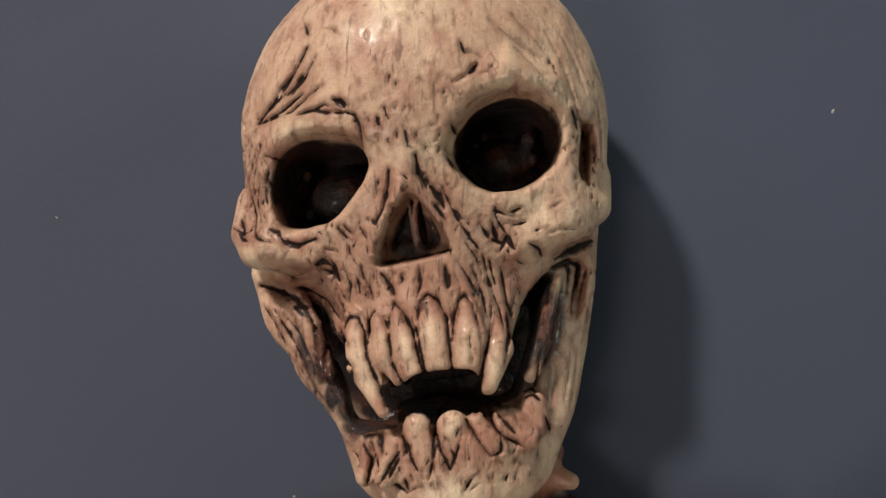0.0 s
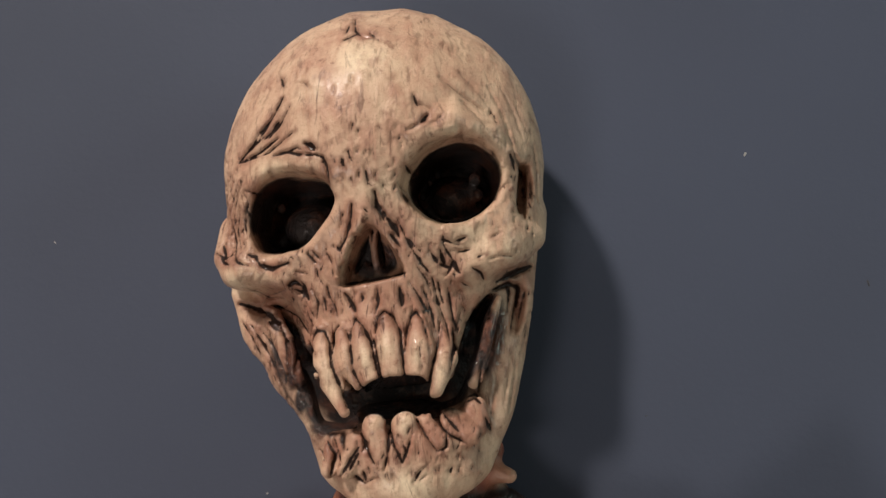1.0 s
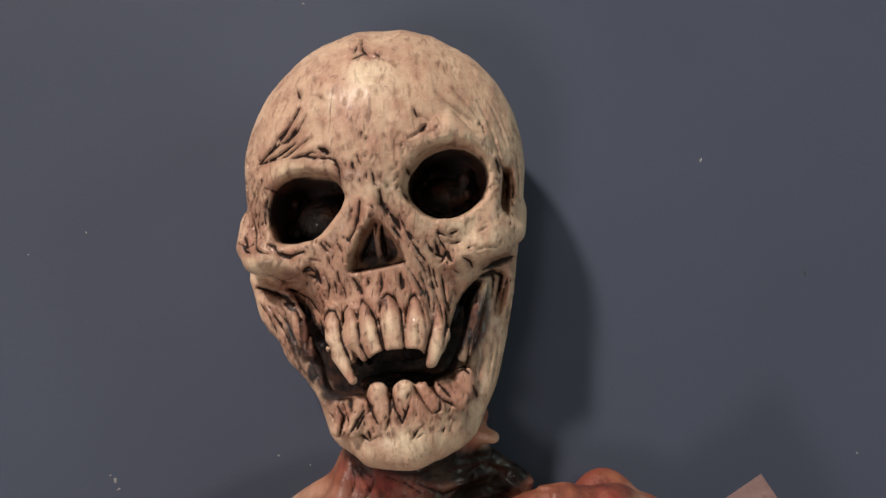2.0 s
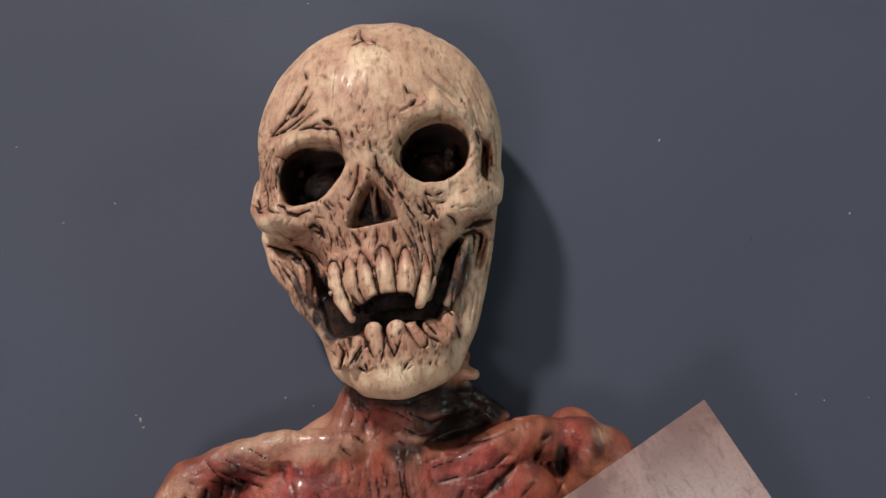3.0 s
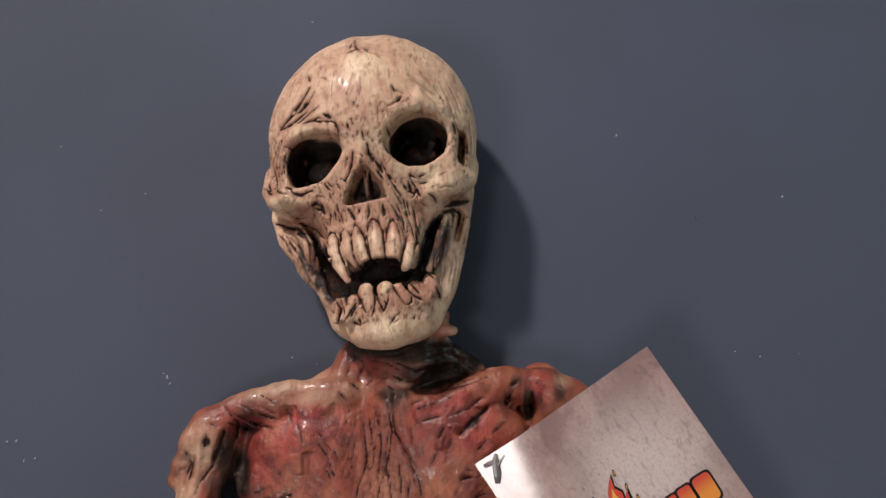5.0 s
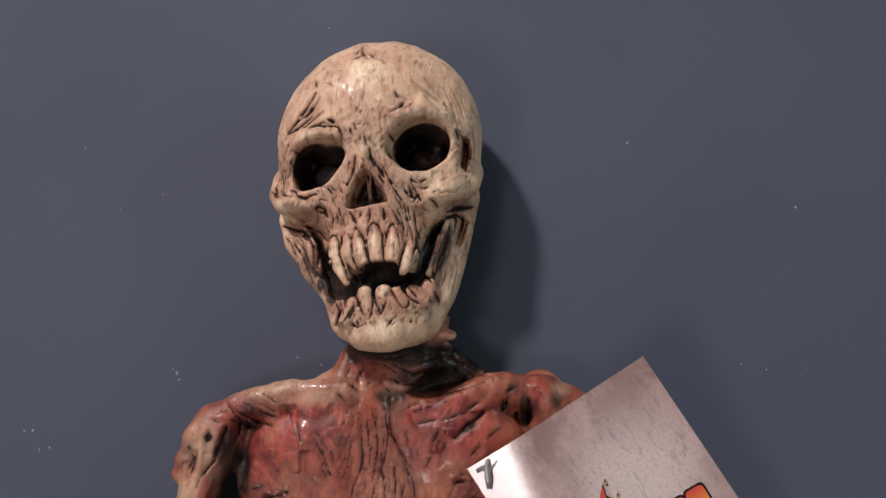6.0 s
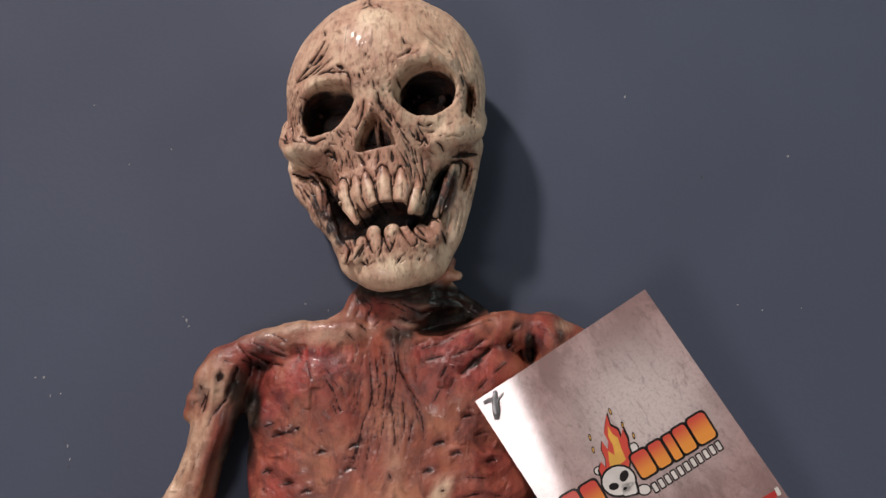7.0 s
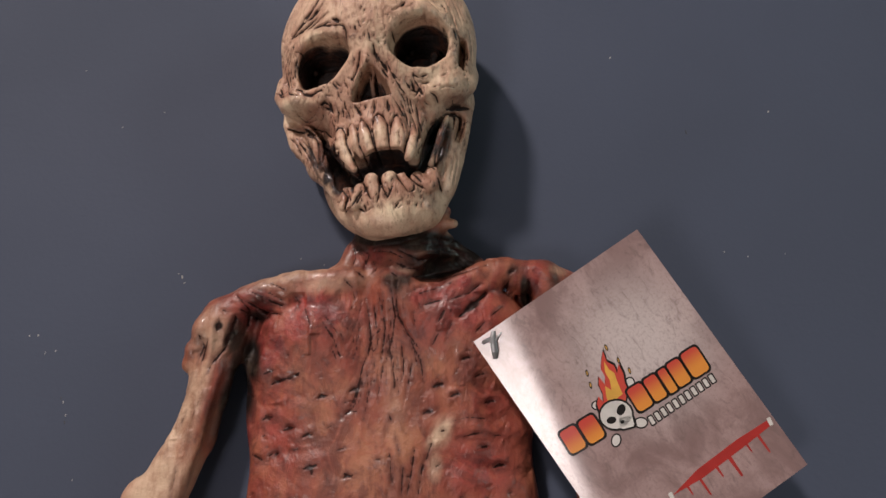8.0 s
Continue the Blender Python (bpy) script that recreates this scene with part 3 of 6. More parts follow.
def skull_skin():
    skin = Skin((-48, -82), (48, 56), 0.25)
    cut = skin.groove
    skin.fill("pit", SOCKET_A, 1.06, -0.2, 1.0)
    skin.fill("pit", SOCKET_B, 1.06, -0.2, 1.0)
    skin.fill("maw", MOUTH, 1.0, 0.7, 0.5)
    skin.dab("stain", 2, -36.6, 17, 22, 0.42, 0, 0.6)
    skin.dab("stain", -11.1, -20.1, 8, 6, 0.6, 0, 0.6)
    skin.dab("stain", 12.2, -21.1, 8, 6, 0.6, 0, 0.6)
    skin.dab("stain", -0.8, -16, 32, 34, 0.30, 0, 0.7)
    skin.dab("stain", -1.1, -12.6, 9, 9, 0.55, 0, 0.6)
    skin.dab("stain", -24.5, -37.2, 5, 13, 0.6, 28, 0.6)
    skin.dab("stain", -2.5, 7.1, 16, 5, 0.5, 0, 0.6)
    skin.dab("stain", -2.3, 11.9, 14, 7, 0.55, 0, 0.6)
    skin.dab("stain", -10.8, 21.4, 5, 5, 0.5)
    skin.dab("stain", 10.9, 18.5, 6, 4, 0.45)
    skin.dab("stain", 0.7, -23.3, 11, 7, 0.7, 0, 0.6)
    skin.dab("stain", 4.4, -54.6, 14, 6, 0.75, 10, 0.5)
    skin.dab("stain", -21.5, -37.3, 4, 9, 0.55, 20)
    skin.dab("stain", -30.1, -6.6, 4, 9, 0.55, 20)
    skin.dab("stain", -36.1, -2.5, 3, 10, 0.6, 20)
    skin.dab("stain", -18.3, -19.8, 5, 3, 0.6)
    skin.dab("stain", 16.3, -15.8, 5, 3, 0.6)
    skin.dab("stain", -15.5, -16.5, 5, 3, 0.6)
    skin.dab("stain", 3.1, -7.6, 4, 3, 0.6)
    skin.dab("stain", -4.4, -6.2, 4, 3, 0.6)
    skin.dab("stain", 24.4, -36.5, 3, 8, 0.5)
    skin.dab("stain", -3.1, 18.5, 9, 5, 0.5)
    skin.dab("stain", -21.9, 16.3, 3, 6, 0.6, 25)
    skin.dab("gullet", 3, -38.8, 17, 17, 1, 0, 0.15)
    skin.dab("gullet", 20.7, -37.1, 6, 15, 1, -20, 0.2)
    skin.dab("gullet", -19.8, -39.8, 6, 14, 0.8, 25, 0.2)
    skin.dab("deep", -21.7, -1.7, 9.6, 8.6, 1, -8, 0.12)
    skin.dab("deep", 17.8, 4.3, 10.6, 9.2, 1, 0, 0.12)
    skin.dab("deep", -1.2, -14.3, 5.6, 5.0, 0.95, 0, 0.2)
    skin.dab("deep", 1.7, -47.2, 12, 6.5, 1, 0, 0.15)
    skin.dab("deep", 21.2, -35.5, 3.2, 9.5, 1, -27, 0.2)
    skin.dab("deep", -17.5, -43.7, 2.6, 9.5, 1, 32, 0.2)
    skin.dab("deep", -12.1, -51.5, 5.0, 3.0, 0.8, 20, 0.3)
    cut(-19.5, 24, -21.8, 20.2, -25.1, 15.5, width=.5, depth=.6)
    cut(-17.7, 21.3, -20, 17.7, -23.2, 14.7, width=.5, depth=.6)
    cut(-23.1, 18.7, -25, 16.6, -26.1, 14.3, width=.6, depth=.7)
    cut(-24.4, 15.4, -29.2, 12.7, -32.4, 10.4, width=.5, depth=.6)
    cut(-20.7, 14.4, -25.8, 11.6, -31.8, 10.4, width=.45, depth=.5)
    cut(-16.3, 15.4, -18.8, 14.1, -23.3, 11.3, -30.2, 10.4, width=.4, depth=.5)
    cut(-25.6, 16.7, -27.8, 13.1, -30.1, 11.8, width=.5, depth=.5)
    cut(-20.6, 18.3, -22.2, 16.3, -24.2, 14.8, width=.6, depth=.6)
    cut(-16.1, 26.8, -14.2, 26.4, -12.8, 24.8, width=.35, depth=.4, wash=.7)
    cut(-22, 10.5, -18.3, 10.9, -15.4, 10, -12.2, 9.5, width=.6, depth=.6)
    cut(-14.1, 12.3, -12.9, 11.5, -11.8, 10.5, width=.7, depth=.7)
    cut(-12.9, 12.3, -11, 10.4, width=.5, depth=.5)
    cut(-11.9, 9.7, -10, 8.7, -9.1, 6.5, -8.9, 2.5, width=.5, depth=.6)
    cut(-18.3, 11, -15.8, 11.6, -14.7, 10.9, width=.5, depth=.5)
    cut(-4.2, 9.9, -4, 8.3, -3.4, 7.2, width=.35, depth=.4, wash=.9)
    cut(0.9, 9.5, 0.6, 8, width=.3, depth=.3, wash=.6)
    cut(-4, 4, -3.7, 2.2, width=.35, depth=.4, wash=.9)
    cut(-2.3, 5, -2.2, 3.4, width=.3, depth=.4, wash=.8)
    cut(-0.7, 5.4, -0.4, 2, width=.35, depth=.4, wash=.9)
    cut(1.5, 4.8, 1.1, 3.2, width=.3, depth=.3, wash=.8)
    cut(-5.9, 4.9, -5.6, 3.4, width=.3, depth=.3, wash=.7)
    cut(-3.1, 7.1, 0.8, 7, width=.25, depth=.2, wash=.5)
    cut(-3.3, 26.7, -3.2, 24.8, width=.35, depth=.3, wash=.8)
    cut(-1.9, 22.3, -2, 16.2, width=.25, depth=.2, wash=.5)
    cut(3.6, 18.1, 3.8, 16.4, width=.25, depth=.2, wash=.5)
    cut(5.5, 18, 5.5, 16.4, width=.25, depth=.2, wash=.5)
    cut(5.1, 13.6, 5.3, 11.9, width=.3, depth=.3, wash=.6)
    cut(-8.9, 11.8, -8.7, 10.4, width=.3, depth=.3, wash=.6)
    cut(-7.3, 8.4, -7.1, 6.6, width=.3, depth=.3, wash=.6)
    cut(-5.8, 13.2, -5.8, 11.9, width=.3, depth=.3, wash=.6)
    cut(10.1, 21.5, 10.9, 18.8, width=.4, depth=.5)
    cut(11.4, 14.9, 13.2, 17, width=.8, depth=.8)
    cut(8.5, 13.3, 11.6, 14.8, width=.6, depth=.5, wash=.6)
    cut(10.7, 19.7, 14.1, 17.7, width=.5, depth=.5, wash=.6)
    cut(15.3, 15.6, 16.2, 16.6, width=.4, depth=.4, wash=.7)
    cut(13.7, 14.7, 17.2, 15.7, width=.5, depth=.3, wash=.5)
    cut(20.1, 20.3, 24.3, 16.2, 28.6, 11.9, width=.4, depth=.4, wash=.5)
    cut(22.2, 18.5, 25.9, 13.5, 30.2, 9.3, width=.4, depth=.4, wash=.5)
    cut(19.9, 27.4, 23.1, 24, 26.3, 19.5, width=.4, depth=.3, wash=.45)
    cut(15.5, 26, 20.2, 21.6, 25.1, 18.3, width=.5, depth=.4, wash=.5)
    cut(26.5, 24.2, 29.1, 18.6, 31.1, 12.8, width=.4, depth=.4, wash=.5)
    cut(29.4, 24.4, 32.1, 18.9, 34.1, 12, width=.35, depth=.3, wash=.4)
    cut(30.5, 13.8, 31.7, 9.4, 32.3, 6.1, width=.4, depth=.4, wash=.6)
    cut(31.9, 7.7, 33.8, 4, 34, -1.4, 33.7, -6.1, width=1.0, depth=.6, wash=.55)
    cut(35.1, 6.1, 35.6, 1.2, 35.6, -2.4, width=.6, depth=.5, wash=.6)
    cut(36.6, 11.2, 37.3, 4.6, 37.2, -2.5, width=.4, depth=.4, wash=.6)
    cut(30.8, 8.2, 31.3, 6.6, 31.7, 4.6, width=.6, depth=.5)
    cut(-32.1, 5, -36, -1.3, -37.4, -8.3, width=.4, depth=.4, wash=.6)
    cut(-29.8, 6.9, -33.4, 0.6, -35.3, -6.1, width=.4, depth=.4, wash=.6)
    cut(-34.8, -3.8, -33.9, -9.8, -32.8, -12.5, width=.5, depth=.5, wash=.8)
    cut(-37.4, 2.5, -38.9, -5.8, -38.8, -10.1, width=.35, depth=.4, wash=.6)
    cut(-35.4, 8.1, -37.5, 1.3, -39, -4.5, width=.35, depth=.4, wash=.6)
    cut(-31.9, 0.5, -33.1, -5.2, -32.8, -9.9, width=.4, depth=.4, wash=.6)
    cut(-39.5, -10, -36.4, -11.8, -34.4, -10.9, width=.7, depth=.6)
    cut(-37.5, -8.6, -35.8, -12.3, width=.6, depth=.6)
    cut(-33.9, -11, -32.5, -13, -29.8, -13.8, width=.6, depth=.6)
    cut(-30.1, -11.2, -28.1, -11.9, -26.9, -13.9, -23.8, -14.8, -19.7, -13.8, width=.7, depth=.6)
    cut(-26.9, -14.3, -23.8, -15.2, -20.9, -14.1, width=.5, depth=.5)
    cut(-13.8, -11.6, -12.2, -13.6, width=.6, depth=.5)
    cut(-13.3, -15.5, -13, -17.2, -11.9, -19.1, width=.4, depth=.4)
    cut(-20.4, -18.8, -18.6, -18.1, -17.1, -19.3, -15.8, -22.4, width=.8, depth=.9)
    cut(-19, -19.8, -17, -20.6, width=.8, depth=.8)
    cut(-17.4, -17.8, -16, -19.9, width=.6, depth=.6)
    cut(-29.8, -21.2, -25, -20.5, -21.4, -19.7, width=.6, depth=.5, wash=.6)
    cut(-24.7, -24.2, -21.6, -23.2, width=.5, depth=.5, wash=.7)
    cut(-36, -22.6, -31.5, -24.2, -26.8, -25.8, -24.4, -28.6, -22.6, -32, width=1.1, depth=1.0)
    cut(-30.1, 3.6, -27.7, 2.8, -27.7, 0.3, width=.4, depth=.4)
    cut(-29.5, 1.3, -31.1, -3, -30.5, -7.7, width=.5, depth=.5, wash=.8)
    cut(-4.2, -1.8, -4.6, -5, -6, -9.3, -7.6, -11.9, width=.6, depth=.6)
    cut(-6.3, -3.7, -7.3, -7.1, width=.4, depth=.4)
    cut(-1.5, -3.1, -0.7, -4, width=.4, depth=.4)
    cut(0.9, 0.6, 1.2, -2.6, 2.6, -5.9, width=.8, depth=.8)
    cut(1.7, -2.6, 3.2, -5.4, 4.2, -7.8, width=.7, depth=.7)
    cut(2.9, -4.8, 4.7, -7, 5.8, -10.1, width=.8, depth=.8)
    cut(3.6, -8.7, 6.1, -12.3, width=.7, depth=.6)
    cut(6.7, -0.1, 7.7, -2.3, width=.4, depth=.4)
    cut(5.4, -5.5, 7, -9.9, 9.3, -14.4, 11.8, -18, width=.5, depth=.5)
    cut(7.3, -9.9, 10.4, -13.5, width=.4, depth=.4)
    cut(8.5, -12.7, 10.8, -16.6, width=.5, depth=.5, wash=.8)
    cut(0.4, -7.5, 0.1, -11.5, 0.6, -15.5, width=.6, depth=.6)
    cut(-2.1, -8.3, -3.5, -12.6, -5.7, -17, width=.6, depth=.6)
    cut(2.2, -10.7, 3.8, -15.2, width=.5, depth=.5)
    cut(-1.2, -7.4, -1.4, -10.1, width=.6, depth=.6)
    cut(-8.3, -19.4, -4.2, -19, -0.2, -18.6, 6.4, -17.6, width=.7, depth=.5)
    cut(-7.1, -21.3, -5.5, -23.6, -4.8, -25.4, width=.8, depth=.8)
    cut(0.3, -20.3, 0.5, -23.8, -0.2, -26.2, width=.7, depth=.7)
    cut(5.2, -20.7, 5.5, -24.9, width=.8, depth=.7)
    cut(-3.2, -21.5, -3, -23.2, width=.5, depth=.5)
    cut(7.4, -19.8, 9.4, -23.1, 11.1, -26.7, width=.5, depth=.5)
    cut(12.3, -18.9, 13.2, -24.5, 14.7, -29, 15.6, -33.3, width=.5, depth=.5)
    cut(10.1, -21, 11.6, -25.7, 12.5, -31, width=.5, depth=.5)
    cut(15.9, -24.7, 16.1, -27.1, width=.4, depth=.4)
    cut(14.9, -11.3, 15.9, -13.5, 17.4, -15.8, 18.4, -18.3, width=.5, depth=.5)
    cut(14.3, -12.9, 15.3, -17, width=.7, depth=.7)
    cut(17.1, -11.4, 20.1, -10.4, width=.5, depth=.5)
    cut(15.7, -18.2, 16.9, -15.8, 17.9, -18, width=.7, depth=.7)
    cut(14.2, -16.2, 16.3, -17.1, width=.8, depth=.8)
    cut(21.2, -17.3, 22.9, -18.3, 23.7, -20.1, width=.5, depth=.5)
    cut(13.4, -20, 14.3, -24.8, width=.5, depth=.5)
    cut(27.8, -9.7, 25.8, -10.8, width=.5, depth=.5)
    cut(18.4, -12, 14.9, -10.7, width=.5, depth=.5)
    cut(15.5, -21.3, 16.3, -28, 17.3, -31.7, width=.5, depth=.5)
    cut(-11.8, -22.3, -11.6, -25.1, width=.4, depth=.4)
    cut(-11, -19.5, -10.6, -22.3, width=.5, depth=.5)
    cut(-9.5, -23.5, -8.9, -26.8, width=.4, depth=.4)
    cut(-16.2, -23.3, -14.6, -26.7, width=.3, depth=.3, wash=.8)
    cut(-18.1, -25.6, -17, -30.3, width=.3, depth=.3, wash=.8)
    cut(-14, -34.5, -15.9, -32.1, -13.6, -29.4, -12, -29.6, -10.8, -32.2, -10.4, -36.5, -8.6, -40.7, -6.8, -46.2, width=.45, depth=.7)
    cut(-17.4, -32.1, -16.2, -36.5, -13, -38.7, -15.6, -49.5, width=.5, depth=.7)
    cut(-10.1, -34.6, -9.9, -30.1, -8.6, -28.5, -6.7, -29.6, -5.6, -33.3, width=.45, depth=.7)
    cut(-10.5, -34.3, -9.5, -38.5, -7.7, -42.5, -6.4, -45.8, width=.45, depth=.7)
    cut(-5.9, -34.3, -5.8, -30.1, -4.8, -27.1, -3.1, -28.7, -1.3, -32.4, 0.1, -38.8, 0.8, -40.6, width=.45, depth=.7)
    cut(-5.9, -32.2, -5.2, -38.6, -3.3, -42.7, width=.45, depth=.7)
    cut(-0.3, -30.5, 0.3, -27.1, 1.7, -25.7, 3.8, -27.2, 5.1, -30.5, 5.5, -34.8, 5.7, -39.6, width=.5, depth=.8)
    cut(-0.7, -31.9, 0.3, -36.7, 0.9, -40.6, width=.45, depth=.7)
    cut(6.1, -34.8, 6.4, -30.6, 7.4, -27.4, 8.5, -26.4, 10, -28.2, 10.8, -32.1, width=.45, depth=.7)
    cut(9.2, -33.8, 9.6, -39.1, width=.35, depth=.5, wash=.7)
    cut(10.6, -29.2, 11.5, -35.3, width=.35, depth=.4, wash=.7)
    cut(13.5, -28.9, 12.9, -34.2, 11.5, -39.3, 9.6, -48.9, width=.5, depth=.7)
    cut(16.2, -31.3, 16.3, -35.4, 15.4, -39.7, width=.45, depth=.6)
    cut(-3.9, -37.3, -2.8, -38, -1.3, -37.4, -0.5, -38.4, width=.25, depth=.2, wash=.7)
    cut(2.5, -38.7, 2.7, -40.4, width=.2, depth=.2, wash=.6)
    cut(-11.3, -38.5, -10, -41.4, width=.2, depth=.2, wash=.6)
    cut(-4.2, -52.3, -2.8, -56.2, -0.7, -60.2, width=.5, depth=.8)
    cut(1.4, -49.5, 1.7, -55.1, 0.6, -60.2, width=.5, depth=.8)
    cut(2.1, -52.4, 3.2, -55.6, 4.5, -58.5, 5.6, -56.2, 6.8, -52.4, width=.5, depth=.8)
    cut(7.7, -49.7, 9.8, -53.4, 12, -56.7, 14, -55.8, 14.1, -52.7, width=.5, depth=.8)
    cut(11, -49.3, 14.6, -53.3, 18, -55.5, width=.5, depth=.7)
    cut(13.2, -48.6, 16.8, -53, width=.4, depth=.6)
    cut(-15.1, -56.4, -12.7, -57.9, width=.5, depth=.6)
    cut(-9.2, -61.5, -6.9, -57.7, -4.9, -55, width=.6, depth=.7)
    cut(-7, -59.8, -5, -56.2, width=.5, depth=.6)
    cut(-6, -61.3, -4, -62.9, -1.2, -61.6, width=.6, depth=.6)
    cut(-4.1, -60.3, -3.5, -62.9, width=.5, depth=.6)
    cut(6.7, -63, 8.4, -60.4, 9.8, -59.5, width=.5, depth=.5)
    cut(7.8, -62.6, 9.6, -61.5, width=.5, depth=.5)
    cut(-13, -52.8, -10.3, -56.6, -11.5, -61.2, width=.6, depth=.7)
    cut(-10.4, -53.5, -9, -58.8, width=.5, depth=.6)
    cut(4.4, -53, 5.4, -56.2, width=.6, depth=.6)
    cut(22.5, -50.3, 23.7, -54.9, width=.5, depth=.5)
    cut(18.8, -46.8, 20.5, -46.2, 21.8, -47.5, width=.5, depth=.5)
    cut(-32.2, -27.9, -28.9, -32.8, -25, -40, width=.5, depth=.5)
    cut(-30.2, -28.6, -25.9, -33.8, -23.1, -41.2, width=.5, depth=.5)
    cut(-35.3, -26.7, -32.2, -30.3, -29.7, -35.4, width=.4, depth=.4)
    cut(-23.1, -31.4, -22.4, -35.2, -22.9, -39.9, width=.6, depth=.6)
    cut(-27.4, -27.2, -25.5, -28.8, -23.7, -29.7, width=.9, depth=.9)
    cut(-20.5, -35.2, -20.7, -42.9, -17.8, -47.2, width=.5, depth=.5, wash=.7)
    cut(-41.5, -28.7, -34, -32.8, -28.5, -39.9, width=.4, depth=.4, wash=.6)
    cut(-27, -37.5, -23.3, -44.5, -19.7, -49.2, width=.4, depth=.4, wash=.6)
    cut(31.1, -25.2, 29.3, -32.9, width=.6, depth=.6, wash=.8)
    cut(33.4, -23.5, 31.2, -31.5, width=.7, depth=.7, wash=.8)
    cut(27.3, -32.5, 25.6, -41.6, 24, -50.7, width=.4, depth=.4, wash=.5)
    cut(29.4, -37.3, 27, -48.8, width=.4, depth=.4, wash=.5)
    cut(24.5, -28.6, 22.7, -36.6, 21.2, -45.6, width=.6, depth=.6, wash=.8)
    cut(26.6, -20.6, 30.4, -18.9, 35.4, -17.2, width=1.2, depth=1.1)
    cut(25.4, -22.6, 29.6, -21.2, 32, -22.6, 31.2, -27, width=1.0, depth=1.0)
    cut(29.6, -22.1, 28.8, -28, width=.6, depth=.6, wash=.9)
    cut(34.3, -28.3, 31.9, -37.6, width=.5, depth=.4, wash=.6)
    cut(30.4, -39.7, 28.1, -51.1, width=.4, depth=.4, wash=.5)
    cut(26.3, -39.4, 24.1, -48.3, width=.4, depth=.3, wash=.4)
    cut(-3.8, 43.3, -3.1, 39.1, -1.2, 36.8, 2.5, 36, width=.5, depth=.5)
    cut(-5.7, 36.5, -2.7, 38, width=.4, depth=.4)
    cut(0.2, 38.1, 2.8, 35.3, width=.5, depth=.5)
    cut(-4.7, 41.1, -5.3, 38.4, width=.3, depth=.3)
    skin.dab("stain", 7.1, 41, 5, 3, 0.6)
    skin.dab("stain", -8.5, 37.9, 5, 3, 0.6)
    skin.dab("stain", -1.3, 39, 8, 4, 0.4)
    skin.dab("stain", -17.7, 36.2, 8, 4, 0.4)
    skin.dab("stain", 25.2, 30.8, 5, 8, 0.35)
    skin.dab("stain", 31.8, 22.2, 5, 8, 0.35)
    skin.dab("stain", -28.1, 20.7, 5, 8, 0.35)
    skin.dab("stain", -1.2, 37.1, 3, 2.5, 0.7)
    skin.dab("stain", -13, -31.6, 1.8, 3, 0.8, 0, 0.6)
    skin.dab("stain", -7.8, -31.1, 1.8, 3, 0.8, 0, 0.6)
    skin.dab("stain", -4.4, -30.1, 1.8, 3, 0.8, 0, 0.6)
    skin.dab("stain", 1.9, -28.7, 1.8, 3, 0.8, 0, 0.6)
    skin.dab("stain", 8.5, -29, 1.8, 3, 0.8, 0, 0.6)
    skin.dab("stain", 13.7, -32.1, 1.8, 3, 0.8, 0, 0.6)
    skin.dab("stain", -3, -39.7, 2, 2, 0.7, 0, 0.6)
    skin.dab("stain", -7.6, -45.9, 2, 2, 0.7, 0, 0.6)
    skin.dab("stain", -1.6, -53, 2, 2, 0.7, 0, 0.6)
    skin.dab("stain", 5.5, -53.6, 2, 2, 0.7, 0, 0.6)
    skin.dab("stain", 11.9, -53.5, 2, 2, 0.7, 0, 0.6)
    skin.dab("stain", 23.3, -36.4, 3, 8, 0.8, -20, 0.5)
    skin.dab("stain", 16.9, -51.7, 4, 4, 0.9, 0, 0.5)
    skin.dab("stain", 20.3, -50.1, 4, 4, 0.9, 0, 0.5)
    cut(0.5, -30.3, 1, -34.5, 1.1, -37.7, width=.3, depth=.3, wash=.6)
    cut(3.8, -30.4, 4, -34.6, width=.25, depth=.25, wash=.5)
    cut(7.5, -31.6, 7.6, -36.9, width=.25, depth=.25, wash=.5)
    cut(-4.4, -33.3, -4, -37.5, width=.25, depth=.25, wash=.6)
    cut(-12.7, -33.2, -11.3, -39.5, width=.25, depth=.25, wash=.6)
    cut(-1.5, -51.9, -1.1, -56.1, width=.3, depth=.3, wash=.6)
    cut(4.3, -55.1, 5.5, -53.1, 6.4, -51.2, width=.4, depth=.4, wash=.8)
    cut(-20.7, 29.2, -19.5, 26.3, width=.5, depth=.5, wash=.9)
    cut(-13.1, 19.4, -12.8, 17.2, width=.3, depth=.3, wash=.6)
    cut(-18, 20.1, -18.6, 18, width=.3, depth=.3, wash=.5)
    cut(-38, -10.7, -36.8, -12.6, -35, -13.3, width=.6, depth=.5)
    cut(-15.1, -12.1, -13.2, -14.2, width=.5, depth=.5)
    cut(-18.4, -15.8, -15.5, -16.5, width=.4, depth=.4)
    cut(-10.5, -12.3, -9.5, -14.6, width=.4, depth=.4)
    cut(18.1, -13.6, 20.9, -13.2, width=.5, depth=.5)
    cut(12.1, -12.8, 13.4, -15.6, width=.6, depth=.6)
    cut(18.3, -20.3, 20.5, -21.5, width=.5, depth=.5)
    cut(22.4, -14.9, 24.7, -14.5, width=.4, depth=.4)
    skin.dab("stain", -26.2, -21.8, 6, 3, 0.9, 15, 0.5)
    skin.dab("stain", -23, -25.8, 4, 4, 0.9, 0, 0.5)
    skin.dab("stain", -15.1, -25.6, 4, 4, 0.9, 0, 0.5)
    skin.dab("stain", -17.3, -30.3, 3, 5, 0.8, 20, 0.5)
    skin.dab("stain", 15.2, -29, 3, 6, 0.7, -20, 0.5)
    skin.dab("stain", 17.7, -21.4, 3, 6, 0.7, -20, 0.5)
